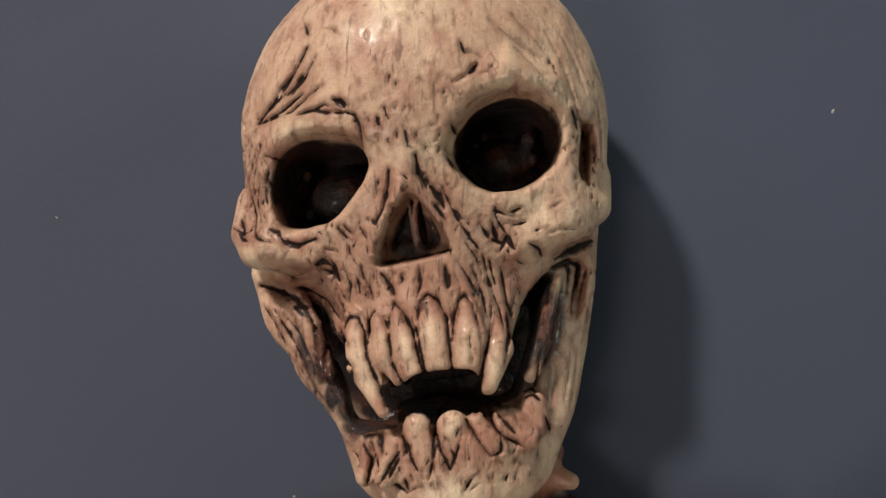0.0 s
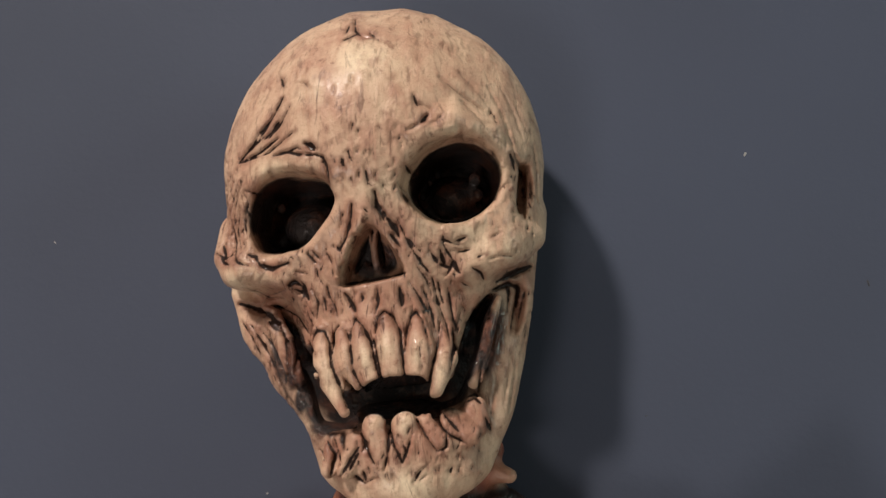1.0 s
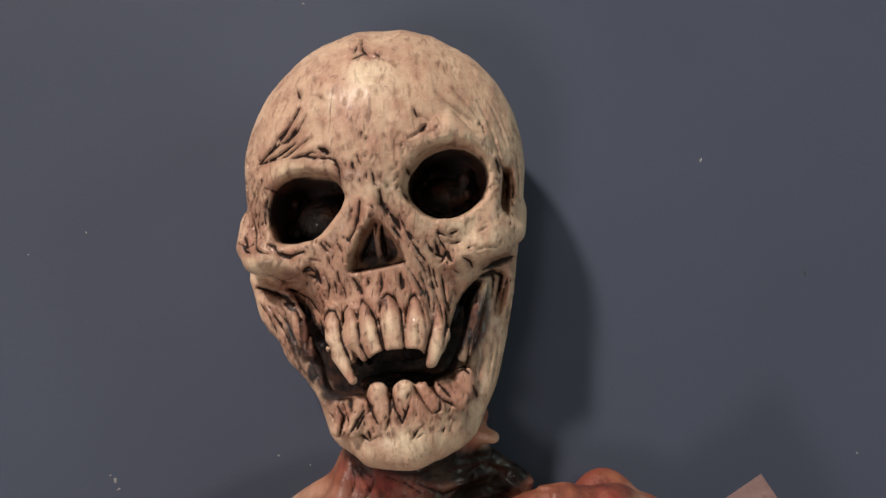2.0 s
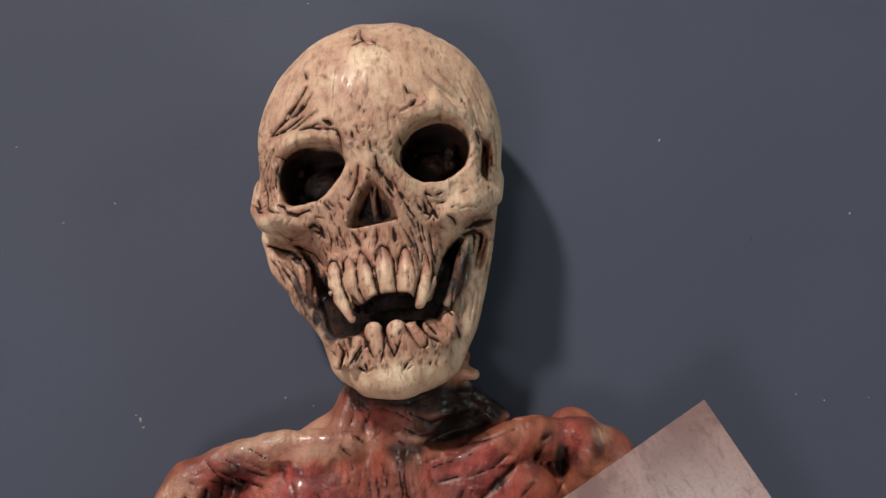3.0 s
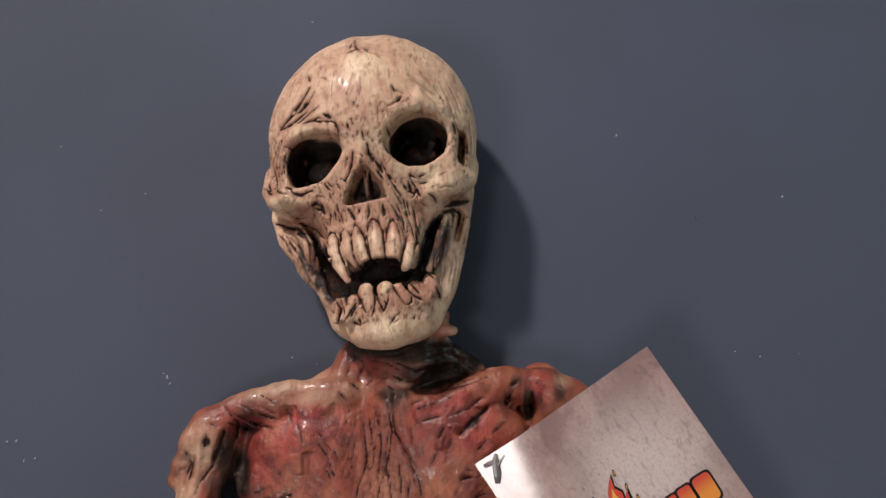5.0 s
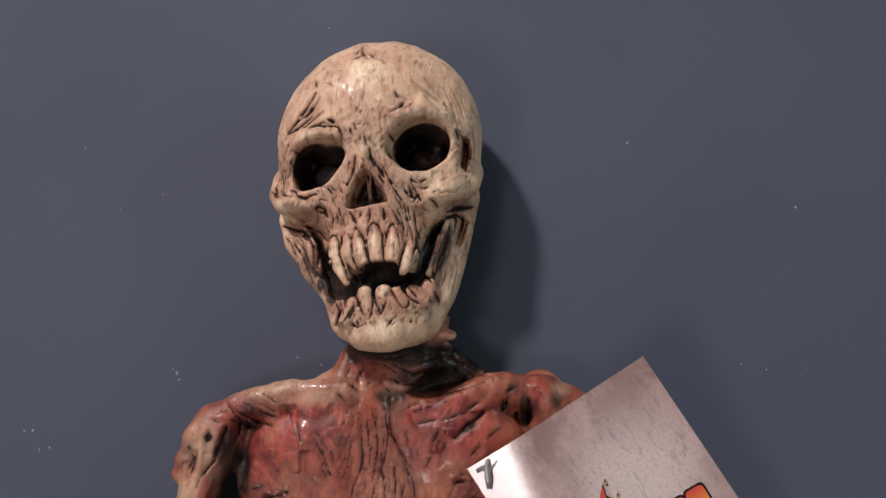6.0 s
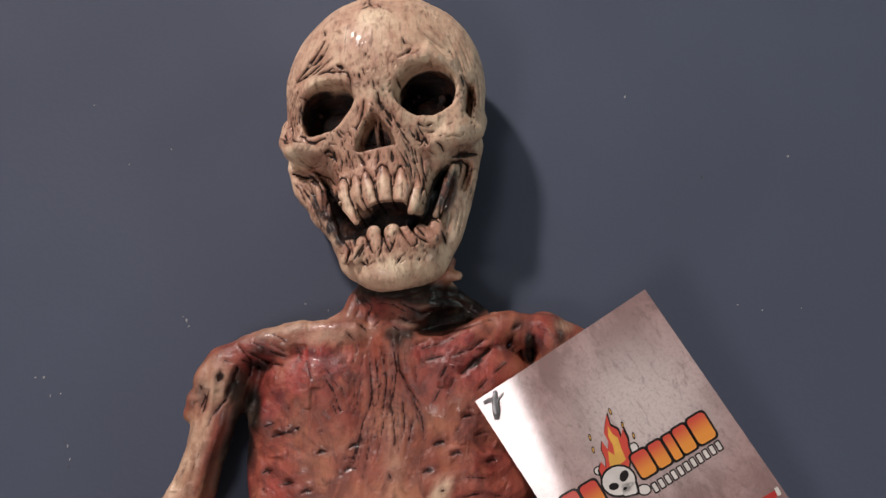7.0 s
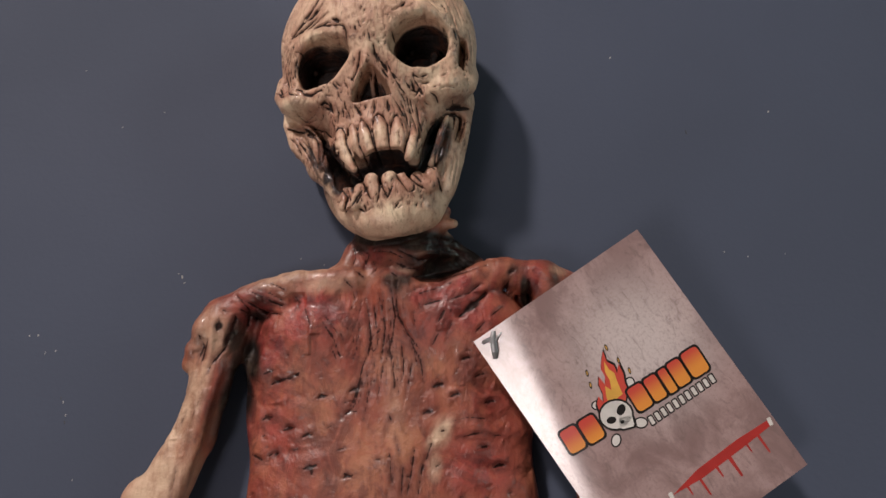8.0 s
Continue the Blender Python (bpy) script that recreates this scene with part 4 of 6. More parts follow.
    skin.dab("stain", -22.4, -14.5, 5, 2, 0.7, 0, 0.5)
    skin.dab("stain", -35.8, -11.5, 3, 3, 0.8, 0, 0.5)
    skin.dab("stain", -4.5, -7.2, 3, 6, 0.7, 0, 0.6)
    skin.dab("stain", 6.3, -8.8, 3, 6, 0.7, 0, 0.6)
    skin.dab("stain", 34.5, 1.7, 2.5, 5, 0.6, 0, 0.6)
    skin.dab("stain", 32.1, -27.1, 2.5, 5, 0.6, 0, 0.6)
    skin.dab("stain", -13.6, 10.2, 4, 2, 0.6, 0, 0.6)
    skin.dab("stain", 12.9, 15.6, 4, 2, 0.6, 0, 0.6)
    cut(-28.1, -22.9, -24.7, -24.2, -20.5, -26.3, -17.3, -30.3, width=.5, depth=.6)
    cut(-31, -19.3, -28.1, -21.3, -23.3, -21.8, width=.4, depth=.5, wash=.8)
    cut(-14.7, -19.9, -13.4, -23.3, -14.2, -26.7, width=.5, depth=.5, wash=.8)
    cut(-9.6, -15.7, -9.2, -18.5, width=.4, depth=.4, wash=.7)
    cut(9.2, -16.5, 11, -19.4, 12.1, -23.3, width=.4, depth=.4, wash=.8)
    cut(18.1, -27, 16.7, -31.4, width=.4, depth=.4, wash=.8)
    cut(24.7, -15.6, 27.5, -14.9, 30.3, -15.2, width=.4, depth=.4, wash=.7)
    skin.ridge(-1.8, -4.4, -4, -8.9, -7, -15.8, -8.9, -18.8, width=1.6, height=.9)
    skin.ridge(-28.5, 5, -22.1, 7.4, -13.7, 7.2, -9.8, 5.8, width=2.2, height=.25)
    skin.ridge(10.6, 10.8, 17.1, 13.5, 24.2, 13.1, 29.1, 8.2, 30.1, 2.8, width=2.6, height=.25)
    skin.ridge(28.1, -2.8, 23.9, -6.6, 18.3, -8.4, 12.9, -7.4, width=2, height=.35)
    skin.ridge(-30.1, -11.8, -23.7, -13.3, -17.4, -12.2, width=2, height=.35)
    skin.dab("pale", 2.7, -34.5, 1.8, 3.4, 0.9, 0, 0.6)
    skin.dab("pale", 8.7, -34.8, 1.8, 3.4, 0.9, 0, 0.6)
    skin.dab("pale", -2.7, -35.6, 1.4, 3.2, 0.7, 10, 0.6)
    skin.dab("pale", -6.3, -36.4, 1.4, 3.2, 0.7, 10, 0.6)
    skin.dab("pale", -10.2, -39.5, 1.3, 4.0, 0.7, 14, 0.6)
    skin.dab("pale", 13.4, -39.4, 1.3, 3.5, 0.7, -5, 0.6)
    skin.dab("pale", -1.6, -52.4, 1.4, 2.4, 0.8, 0, 0.6)
    skin.dab("pale", 5, -51.4, 1.4, 2.4, 0.8, 0, 0.6)
    skin.dab("pale", 5, -63.5, 9, 3, 0.9, 0, 0.7)
    skin.dab("pale", -31.7, -17.5, 6, 2.2, 0.9, 12, 0.7)
    skin.dab("pale", 29.2, -13, 7, 3.5, 0.8, -15, 0.7)
    skin.dab("pale", -19, 7.7, 8, 1.6, 0.8, 3, 0.7)
    skin.dab("pale", 16.5, 12.7, 7, 1.6, 0.8, 8, 0.7)
    skin.dab("pale", -4.1, -9.4, 1.2, 5, 0.7, -25, 0.6)
    skin.dab("pale", 0.4, 1.7, 5, 2, 0.6, 0, 0.7)
    skin.dab("stain", 1, 24, 32, 22, 0.34, 0, 0.7)
    skin.dab("halo", 14, 33, 12, 5, 0.16, -25, 0.9)
    skin.dab("pale", 12.9, -8, 4, 2, 0.6, 0, 0.7)
    skin.dab("pale", 28.5, -41.8, 2, 8, 0.5, -8, 0.7)
    skin.dab("stain", -11.4, -25.6, 10, 7, 0.55, 0, 0.7)
    skin.dab("stain", 12, -26.6, 10, 7, 0.55, 0, 0.7)
    skin.dab("stain", -14.7, -19.9, 8, 6, 0.6, 0, 0.7)
    skin.dab("stain", 15.5, -21.3, 8, 6, 0.6, 0, 0.7)
    skin.dab("stain", 1.5, -7.5, 8, 6, 0.6, 0, 0.7)
    skin.dab("stain", -4.4, -30.1, 9, 5, 0.7, 0, 0.6)
    skin.dab("stain", 6.4, -30.6, 9, 5, 0.7, 0, 0.6)
    skin.dab("stain", -3.4, -56.2, 12, 6, 0.6, 5, 0.7)
    skin.dab("stain", 9.7, -54.5, 12, 6, 0.6, 5, 0.7)
    skin.dab("stain", -10.5, -12.3, 5, 9, 0.5, 0, 0.7)
    skin.dab("stain", 9.3, -13.3, 5, 9, 0.5, 0, 0.7)
    skin.dab("stain", -29.8, 5.8, 5, 12, 0.55, 20, 0.7)
    skin.dab("stain", 34.2, -16.4, 4, 10, 0.6, 0, 0.7)
    skin.dab("stain", -18.4, 7.9, 7, 4, 0.5, 0, 0.7)
    skin.dab("stain", 19.3, 13.3, 7, 4, 0.5, 0, 0.7)
    skin.dab("halo", 34, 1.7, 2.4, 9, 0.7, -6, 0.7)
    skin.dab("halo", -30.1, -15.9, 2, 3, 0.6, 0, 0.7)
    skin.dab("halo", -31.7, -11.1, 2, 3, 0.6, 0, 0.7)
    skin.dab("halo", -16.8, -17.6, 2, 3, 0.6, 0, 0.7)
    skin.dab("halo", -11.3, -24, 3, 2, 0.6, 30, 0.7)
    skin.dab("halo", 14.4, -21.2, 3, 2, 0.6, 30, 0.7)
    skin.dab("halo", 17.8, -19.7, 3, 2, 0.6, 30, 0.7)
    skin.dab("halo", 7, -16.5, 2, 4, 0.5, -20, 0.7)
    skin.dab("halo", 8.5, -19.8, 2, 4, 0.5, -20, 0.7)
    skin.dab("halo", -7.8, -15.8, 2, 4, 0.5, 25, 0.7)
    skin.dab("halo", -9.7, -18.4, 2, 4, 0.5, 25, 0.7)
    skin.dab("halo", -19.9, -12.4, 5, 1.6, 0.5, -8, 0.8)
    skin.dab("halo", 16.2, -7.5, 6, 1.6, 0.4, 6, 0.8)
    cut(32.5, 6.1, 34, 5.1, 33.3, 2.7, width=.4, depth=.5, wash=.8)
    cut(34.8, 5.1, 33.8, 2.7, 34.3, -0.8, width=.4, depth=.5, wash=.8)
    cut(-11.1, -20.1, -9.9, -23.5, -10.5, -26.8, width=.35, depth=.4, wash=.7)
    cut(-8.8, -21.3, -7.6, -24.1, -7.9, -26.3, width=.35, depth=.4, wash=.7)
    cut(-5.3, -20.3, -5.1, -23.6, width=.3, depth=.4, wash=.7)
    cut(6.8, -21.9, 8, -24.7, 7.4, -27.4, width=.3, depth=.4, wash=.7)
    cut(10.1, -21, 11.5, -24.4, 11, -28.7, width=.35, depth=.4, wash=.7)
    cut(12.7, -22.2, 14, -25.6, width=.3, depth=.4, wash=.7)
    cut(-17.2, -21, -16.2, -23.3, -17.2, -25.6, width=.3, depth=.3, wash=.6)
    cut(-20.1, -16.3, -18.6, -17.5, -16.7, -17.1, width=.3, depth=.3, wash=.6)
    cut(15.9, -13.5, 18.1, -13.1, 19.7, -13.9, width=.3, depth=.3, wash=.6)
    cut(-5.6, -53.2, -4.9, -55.7, -5.7, -57.9, width=.3, depth=.3, wash=.6)
    cut(1.1, -55.1, 1.4, -57.8, width=.3, depth=.3, wash=.6)
    cut(7.6, -53.4, 8.2, -56.3, 7.5, -57.9, width=.3, depth=.3, wash=.6)
    cut(13.1, -51.5, 13.2, -54.1, width=.3, depth=.3, wash=.6)
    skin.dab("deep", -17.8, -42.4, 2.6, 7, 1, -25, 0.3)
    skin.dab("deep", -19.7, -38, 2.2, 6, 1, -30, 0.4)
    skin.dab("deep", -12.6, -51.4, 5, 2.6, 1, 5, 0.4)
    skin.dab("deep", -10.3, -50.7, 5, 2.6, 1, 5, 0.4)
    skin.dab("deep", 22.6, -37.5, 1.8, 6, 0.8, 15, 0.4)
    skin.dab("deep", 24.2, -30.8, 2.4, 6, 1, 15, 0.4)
    skin.dab("stain", -10.6, -55.6, 3.5, 4, 1, 0, 0.6)
    skin.dab("stain", -3, -54.1, 3.5, 4, 1, 0, 0.6)
    skin.dab("stain", 4.7, -54.2, 3.5, 4, 1, 0, 0.6)
    skin.dab("stain", 11.2, -52.9, 3.5, 4, 1, 0, 0.6)
    skin.dab("stain", 18.3, -52.3, 3.5, 4, 1, 0, 0.6)
    skin.dab("stain", 21.4, -50, 3.5, 4, 1, 0, 0.6)
    skin.dab("stain", -14.1, -31.5, 3, 4, 0.9, 0, 0.6)
    skin.dab("stain", -7.2, -30.4, 3, 4, 0.9, 0, 0.6)
    skin.dab("stain", -2.9, -29.4, 3, 4, 0.9, 0, 0.6)
    skin.dab("stain", 2.5, -27.3, 3, 4, 0.9, 0, 0.6)
    skin.dab("stain", 10.1, -28.9, 3, 4, 0.9, 0, 0.6)
    skin.dab("stain", 15.3, -29.5, 3, 4, 0.9, 0, 0.6)
    skin.dab("stain", -11.5, -24.5, 6, 3, 0.9, 0, 0.7)
    skin.dab("stain", -1.5, -23.6, 6, 3, 0.9, 0, 0.7)
    skin.dab("stain", 9.1, -24.2, 6, 3, 0.9, 0, 0.7)
    skin.dab("stain", 17.4, -24.8, 6, 3, 0.9, 0, 0.7)
    skin.dab("halo", -6.4, -52, 1.2, 2.5, 0.7, 0, 0.8)
    skin.dab("halo", 1.2, -52, 1.2, 2.5, 0.7, 0, 0.8)
    skin.dab("halo", 7.7, -52.4, 1.2, 2.5, 0.7, 0, 0.8)
    skin.dab("halo", 14.2, -51.7, 1.2, 2.5, 0.7, 0, 0.8)
    skin.dab("halo", 18.4, -50.2, 1.2, 2.5, 0.7, 0, 0.8)
    skin.dab("halo", -10.4, -29.3, 1.5, 3, 0.6, 0, 0.8)
    skin.dab("halo", -5.3, -28.7, 1.5, 3, 0.6, 0, 0.8)
    skin.dab("halo", 0.1, -28.4, 1.5, 3, 0.6, 0, 0.8)
    skin.dab("halo", 6, -27.5, 1.5, 3, 0.6, 0, 0.8)
    skin.dab("halo", 13, -28, 1.5, 3, 0.6, 0, 0.8)
    skin.dab("halo", -3.9, -22.3, 4, 1.5, 0.5, 0, 0.8)
    skin.dab("halo", 10.4, -22.5, 4, 1.5, 0.5, 0, 0.8)
    # hollows under the cheekbones, their shade painted in brown; jaw side, mouth lining
    skin.dab("halo", 29.5, -20.8, 6, 2.6, 0.9, 12, 0.5)
    skin.dab("halo", 31.0, -27.5, 2.6, 6, 0.75, -8, 0.6)
    skin.dab("stain", 28.5, -38, 3, 9, 0.5, -10, 0.7)
    skin.dab("halo", -29.5, -23.5, 6, 2.2, 0.8, -18, 0.6)
    skin.dab("halo", -22.5, -33, 1.8, 5, 0.9, 12, 0.6)
    skin.dab("deep", -14.5, -47.5, 4.5, 5.5, 1, 30, 0.3)
    skin.dab("deep", -19.5, -37, 2.4, 6.5, 1, 20, 0.3)
    skin.dab("halo", -13.5, -55.5, 3.5, 3.5, 0.8, 0, 0.6)
    skin.dab("halo", -9.0, -53.0, 2.0, 3.0, 0.6, 0, 0.7)
    skin.dab("halo", 12.5, -52.5, 2.6, 3.0, 0.6, 20, 0.7)
    skin.dab("halo", 18.0, -50.0, 3.0, 2.6, 0.6, 0, 0.7)
    skin.dab("halo", -17.5, -19.5, 3.5, 2.2, 0.85, -10, 0.6)
    skin.dab("halo", 16.0, -16.0, 3.0, 3.4, 0.8, 0, 0.6)
    skin.dab("halo", 3.6, -5.5, 2.2, 4.2, 0.8, 25, 0.6)
    skin.dab("halo", -22.0, 15.8, 2.6, 5.5, 0.55, -35, 0.7)
    skin.dab("halo", -13.5, 11.0, 3.6, 1.4, 0.7, -10, 0.6)
    # forehead highlight painted as a whitish patch
    skin.dab("pale", -1.0, 30.0, 6.0, 4.2, 0.9, 0, 0.6)
    skin.dab("pale", -12.5, 24.0, 3.5, 3.0, 0.5, 0, 0.7)
    skin.dab("pale", 21.0, -9.0, 6.0, 1.8, 0.7, 12, 0.7)
    skin.dab("pale", 29.5, 6.0, 1.6, 6.0, 0.7, 12, 0.7)
    for x, y, turn in ((-9, 26, 20), (-3, 21, 0), (6, 22, -10), (13, 24, -30), (-14, 31, 30), (16, 34, -40), (-24, 28, 35), (24, 24, -35)):
        skin.dab("stain", x, y, 3.6, 2.4, 0.55, turn, 0.7)
    # fine hair cracks that run down from the crown
    rng = random.Random(4)
    for _ in range(460):
        x, y = rng.uniform(-38, 38), rng.uniform(-70, 48)
        if (x / 38) ** 2 + ((y - 8) / 42) ** 2 > 1 and abs(x) > 26:
            continue
        size, lean = rng.uniform(0.8, 4.5 if abs(x) > 20 else 2.4), x * 0.012 + rng.uniform(-0.25, 0.25)
        cut(x, y, x + lean * size * 0.5, y - size * 0.5, x + lean * size * 1.4, y - size, width=rng.uniform(0.12, 0.26), depth=rng.uniform(0.06, 0.25), wash=rng.uniform(0.15, 0.65))
    skin.dab("wash", -12.6, -51.4, 5.5, 1.6, 0.95, 4, 0.5)
    skin.dab("wash", -8.6, -53.8, 0.9, 2.6, 0.8, 10, 0.6)
    skin.dab("wash", 15.0, -47.6, 4.0, 1.2, 0.8, 10, 0.6)
    skin.dab("stain", 4, -65, 14, 4, 0.35, 4, 0.7)
    # short nicks crowded over the cheeks, round the nose and along the gums
    for x0, x1, y0, y1, count in ((-22, 22, -31, -8, 170), (-13, 22, -61, -51, 85), (-10, 8, 2, 16, 50), (-38, -30, -12, 14, 50), (26, 36, -40, 22, 70), (-32, -19, -46, -26, 45)):
        for _ in range(count):
            x, y = rng.uniform(x0, x1), rng.uniform(y0, y1)
            size, lean = rng.uniform(0.6, 2.2), rng.uniform(-0.5, 0.5)
            cut(x, y, x + lean * size * 0.3 + rng.uniform(-0.3, 0.3), y - size * 0.5, x + lean * size, y - size, width=rng.uniform(0.16, 0.36), depth=rng.uniform(0.15, 0.45), wash=rng.uniform(0.45, 1.0))
    skin.rumple(7, 0.35, 1.4, 1)
    skin.rumple(2.6, 0.15, 2.6, 2)
    skin.rumple(1.2, 0.05, 2.0, 3)
    return skin


# ---------------------------------------------------------------- the skeleton figure: body
def trunk():
    clay = Clay((-104, -214, -1), (84, -58, 48), 0.62)
    add, cut = clay.add, clay.cut
    # rib cage, belly and back
    add(ball((1, -128, 8), (54, 56, 20)), 4)
    add(ball((1, -170, 8), (53, 50, 21)), 8)
    add(ball((-26, -108, 14), (25, 20, 15), 15), 8)
    add(ball((30, -106, 15), (24, 20, 16), -15), 8)
    add(ball((22, -98, 20), (15, 9, 10), 25), 5)
    # collarbones and shoulders
    add(limb([(-10, -84.8, 22), (-30, -85.0, 22), (-48, -88.6, 20), (-59, -95.5, 18)], [4.5, 5.5, 6, 7.5]), 5)
    add(limb([(14, -93, 23), (30, -88, 23), (46, -85, 20), (60, -88, 17)], [4.0, 5.5, 5.5, 7.0]), 5)
    add(ball((-59.8, -100.4, 15), (9.8, 12.2, 13), 25), 4)
    add(ball((-46, -103, 4), (12, 17, 10)), 4)
    add(ball((59, -102, 4), (14, 24, 11)), 4)
    add(ball((17, -78, 7), (14, 9, 12)), 4)
    add(ball((-8, -76, 8), (9, 11, 14)), 4)
    add(ball((66, -96, 13), (11, 13, 12), -25), 4)
    # arms
    add(limb([(-63, -103, 17), (-65.4, -122, 16.5), (-70.6, -140, 16), (-80, -158, 15), (-87, -182, 12), (-91, -210, 9)], [8.5, 8.3, 8.0, 8.8, 8.0, 7.0]), 4)
    add(limb([(-62.5, -106, 22), (-62.4, -118, 23.5), (-66.0, -132, 23), (-69.5, -146, 22), (-76, -160, 20)], [3.0, 3.2, 3.2, 3.2, 3.2]), 2.5)
    add(ball((-88, -159, 13), (8, 7, 8), 30), 3)
    add(limb([(67, -100, 14), (71, -130, 12), (75, -160, 11), (78, -205, 9)], [9.0, 8.5, 8.5, 7.0]), 4)
    # knobs along the arm
    add(ball((-67.2, -101, 22), (4, 5, 5)), 3)
    add(ball((-71.5, -108, 20), (3, 4, 4)), 2)
    add(ball((-73, -112.5, 18), (3, 3.5, 4)), 2)
    # neck with its cords
    add(limb([(9, -60, 10), (9, -76, 13), (8, -90, 15)], [15, 16.5, 15]), 5)
    add(limb([(-6, -62, 19), (-9, -74, 18), (-14, -84, 18)], [3.5, 4.5, 5.0]), 3)
    add(limb([(24, -60, 21), (14, -76, 24), (7, -88, 25)], [3.0, 3.0, 2.6]), 2.5)
    add(limb([(20, -66, 20), (28, -73.5, 14), (35, -80, 12)], [2.4, 3.0, 3.0]), 2.5)
    add(limb([(20, -64, 20), (27.5, -65.5, 24)], [4.0, 2.0]), 2)
    add(limb([(4, -64, 22), (4, -74, 23), (4, -86, 24)], [2.0, 2.2, 2.2]), 2)
    # pits: above the collarbone, at the breastbone, at the arm
    cut(ball((25, -80.5, 28), (14, 5.2, 12), 22), 3)
    cut(limb([(8, -90, 32), (10, -100, 35), (15, -112, 36)], [2.6, 2.2, 1.5]), 4)
    cut(ball((-50, -106, 30), (6, 14, 15), -8), 3)
    cut(limb([(-51.5, -110, 30), (-54.5, -124, 24), (-58, -140, 21), (-62, -160, 19)], [3.6, 6.0, 7.0, 8.4]), 2)
    cut(limb([(60, -100, 26), (58, -118, 26), (58, -140, 24), (60, -170, 22)], [2.0, 4.0, 4.5, 6.0]), 3)
    # ribs
    for i in range(6):
        y = -112 - i * 9.5
        add(limb([(-44, y - 3, 17 - i * 0.3), (-30, y - 1, 22.5), (-14, y + 1, 24.5)], [2.0, 2.2, 1.2]), 4)
        add(limb([(46, y - 3, 17 - i * 0.3), (32, y - 1, 23), (17, y + 1, 25)], [2.0, 2.2, 1.2]), 4)
    return clay


def trunk_skin():
    skin = Skin((-104, -214), (84, -58), 0.3)
    cut = skin.groove
    skin.dab("stain", -24.5, -94.2, 16, 12, 0.9, -20, 0.7)
    skin.dab("stain", -43.9, -105.6, 9, 16, 0.9, 0, 0.6)
    skin.dab("stain", 33.9, -97.3, 20, 10, 0.9, 25, 0.7)
    skin.dab("stain", -42.6, -138.2, 12, 26, 0.7, 0, 0.8)
    skin.dab("stain", 34.2, -133.5, 12, 22, 0.6, 0, 0.8)
    skin.dab("stain", -7.8, -111.7, 10, 14, 0.45, 0, 0.8)
    skin.dab("stain", 31.1, -156.7, 12, 10, 0.8, 0, 0.7)
    skin.dab("stain", 56.1, -87.2, 5, 6, 0.9)
    skin.dab("stain", -3.5, -75.4, 7, 5, 0.7)
    skin.dab("pale", -35.5, -82, 17, 3.5, 0.7, 8, 0.6)
    skin.dab("pale", -75.4, -133, 6, 18, 1, -22, 0.5)
    # shade on the inner arm painted in
    skin.dab("deep", -61.4, -129.3, 2.5, 16, 0.45, -22, 0.7)
    skin.dab("stain", -63.8, -125.4, 3, 14, 0.5, -22, 0.6)
    skin.dab("pale", -82.5, -154.8, 10, 15, 1, -30, 0.5)
    skin.dab("pale", -63.1, -103, 7, 8, 0.6, 0, 0.6)
    # pale spot painted for the wet sheen on the belly
    skin.dab("pale", 20.3, -142.8, 3, 5, 0.55, -20, 0.6)
    skin.dab("pale", 65.8, -85, 3, 2.5, 0.5, 0, 0.5)
    skin.dab("pale", 4.2, -128.4, 3, 12, 0.25, 0, 0.8)
    skin.dab("pale", -15.8, -86.2, 5, 2, 0.35, 0, 0.8)
    # dark neck, with shade under the chin painted in
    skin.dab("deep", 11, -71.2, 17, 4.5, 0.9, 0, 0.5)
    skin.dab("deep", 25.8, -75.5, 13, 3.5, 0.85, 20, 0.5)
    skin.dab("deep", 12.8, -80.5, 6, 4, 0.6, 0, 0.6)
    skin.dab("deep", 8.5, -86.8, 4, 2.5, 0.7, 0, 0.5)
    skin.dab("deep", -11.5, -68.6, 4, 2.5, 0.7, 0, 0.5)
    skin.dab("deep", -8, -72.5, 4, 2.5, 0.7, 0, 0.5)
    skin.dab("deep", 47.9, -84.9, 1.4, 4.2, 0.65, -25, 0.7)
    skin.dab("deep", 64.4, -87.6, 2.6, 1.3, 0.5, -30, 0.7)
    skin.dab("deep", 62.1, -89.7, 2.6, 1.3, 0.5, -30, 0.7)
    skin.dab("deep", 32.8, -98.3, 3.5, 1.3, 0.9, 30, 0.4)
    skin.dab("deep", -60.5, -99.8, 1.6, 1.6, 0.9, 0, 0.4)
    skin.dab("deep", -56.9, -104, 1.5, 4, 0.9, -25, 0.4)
    # armpit shade painted dark
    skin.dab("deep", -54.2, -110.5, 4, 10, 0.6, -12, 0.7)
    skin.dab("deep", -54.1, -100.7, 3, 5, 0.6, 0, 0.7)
    skin.dab("stain", -47.3, -93.8, 10, 9, 1, 20, 0.6)
    skin.dab("stain", -52.1, -133.5, 6, 24, 0.8, 0, 0.7)
    skin.dab("deep", -56.8, -141.6, 2, 20, 0.4, 0, 0.8)
    skin.dab("stain", -24, -140, 18, 30, 0.25, 0, 0.8)
    skin.dab("deep", 45.6, -90.3, 0.9, 2.6, 0.5, 20, 0.7)
    cut(5.2, -91.7, 5.9, -99.9, 9.2, -106.6, 13.2, -112.2, width=.7, depth=.9)
    cut(3.3, -87.6, 4.8, -99.8, 2.4, -112.1, 4.3, -124.9, width=.6, depth=.7)
    cut(-1.1, -91.3, 0.9, -103.7, -0.7, -116.5, width=.5, depth=.6)
    cut(-5.9, -92.6, -4.3, -107.7, -5.8, -115.8, width=.5, depth=.5)
    cut(-3.7, -107.7, -7.5, -117.8, -9.6, -128.2, width=.5, depth=.5)
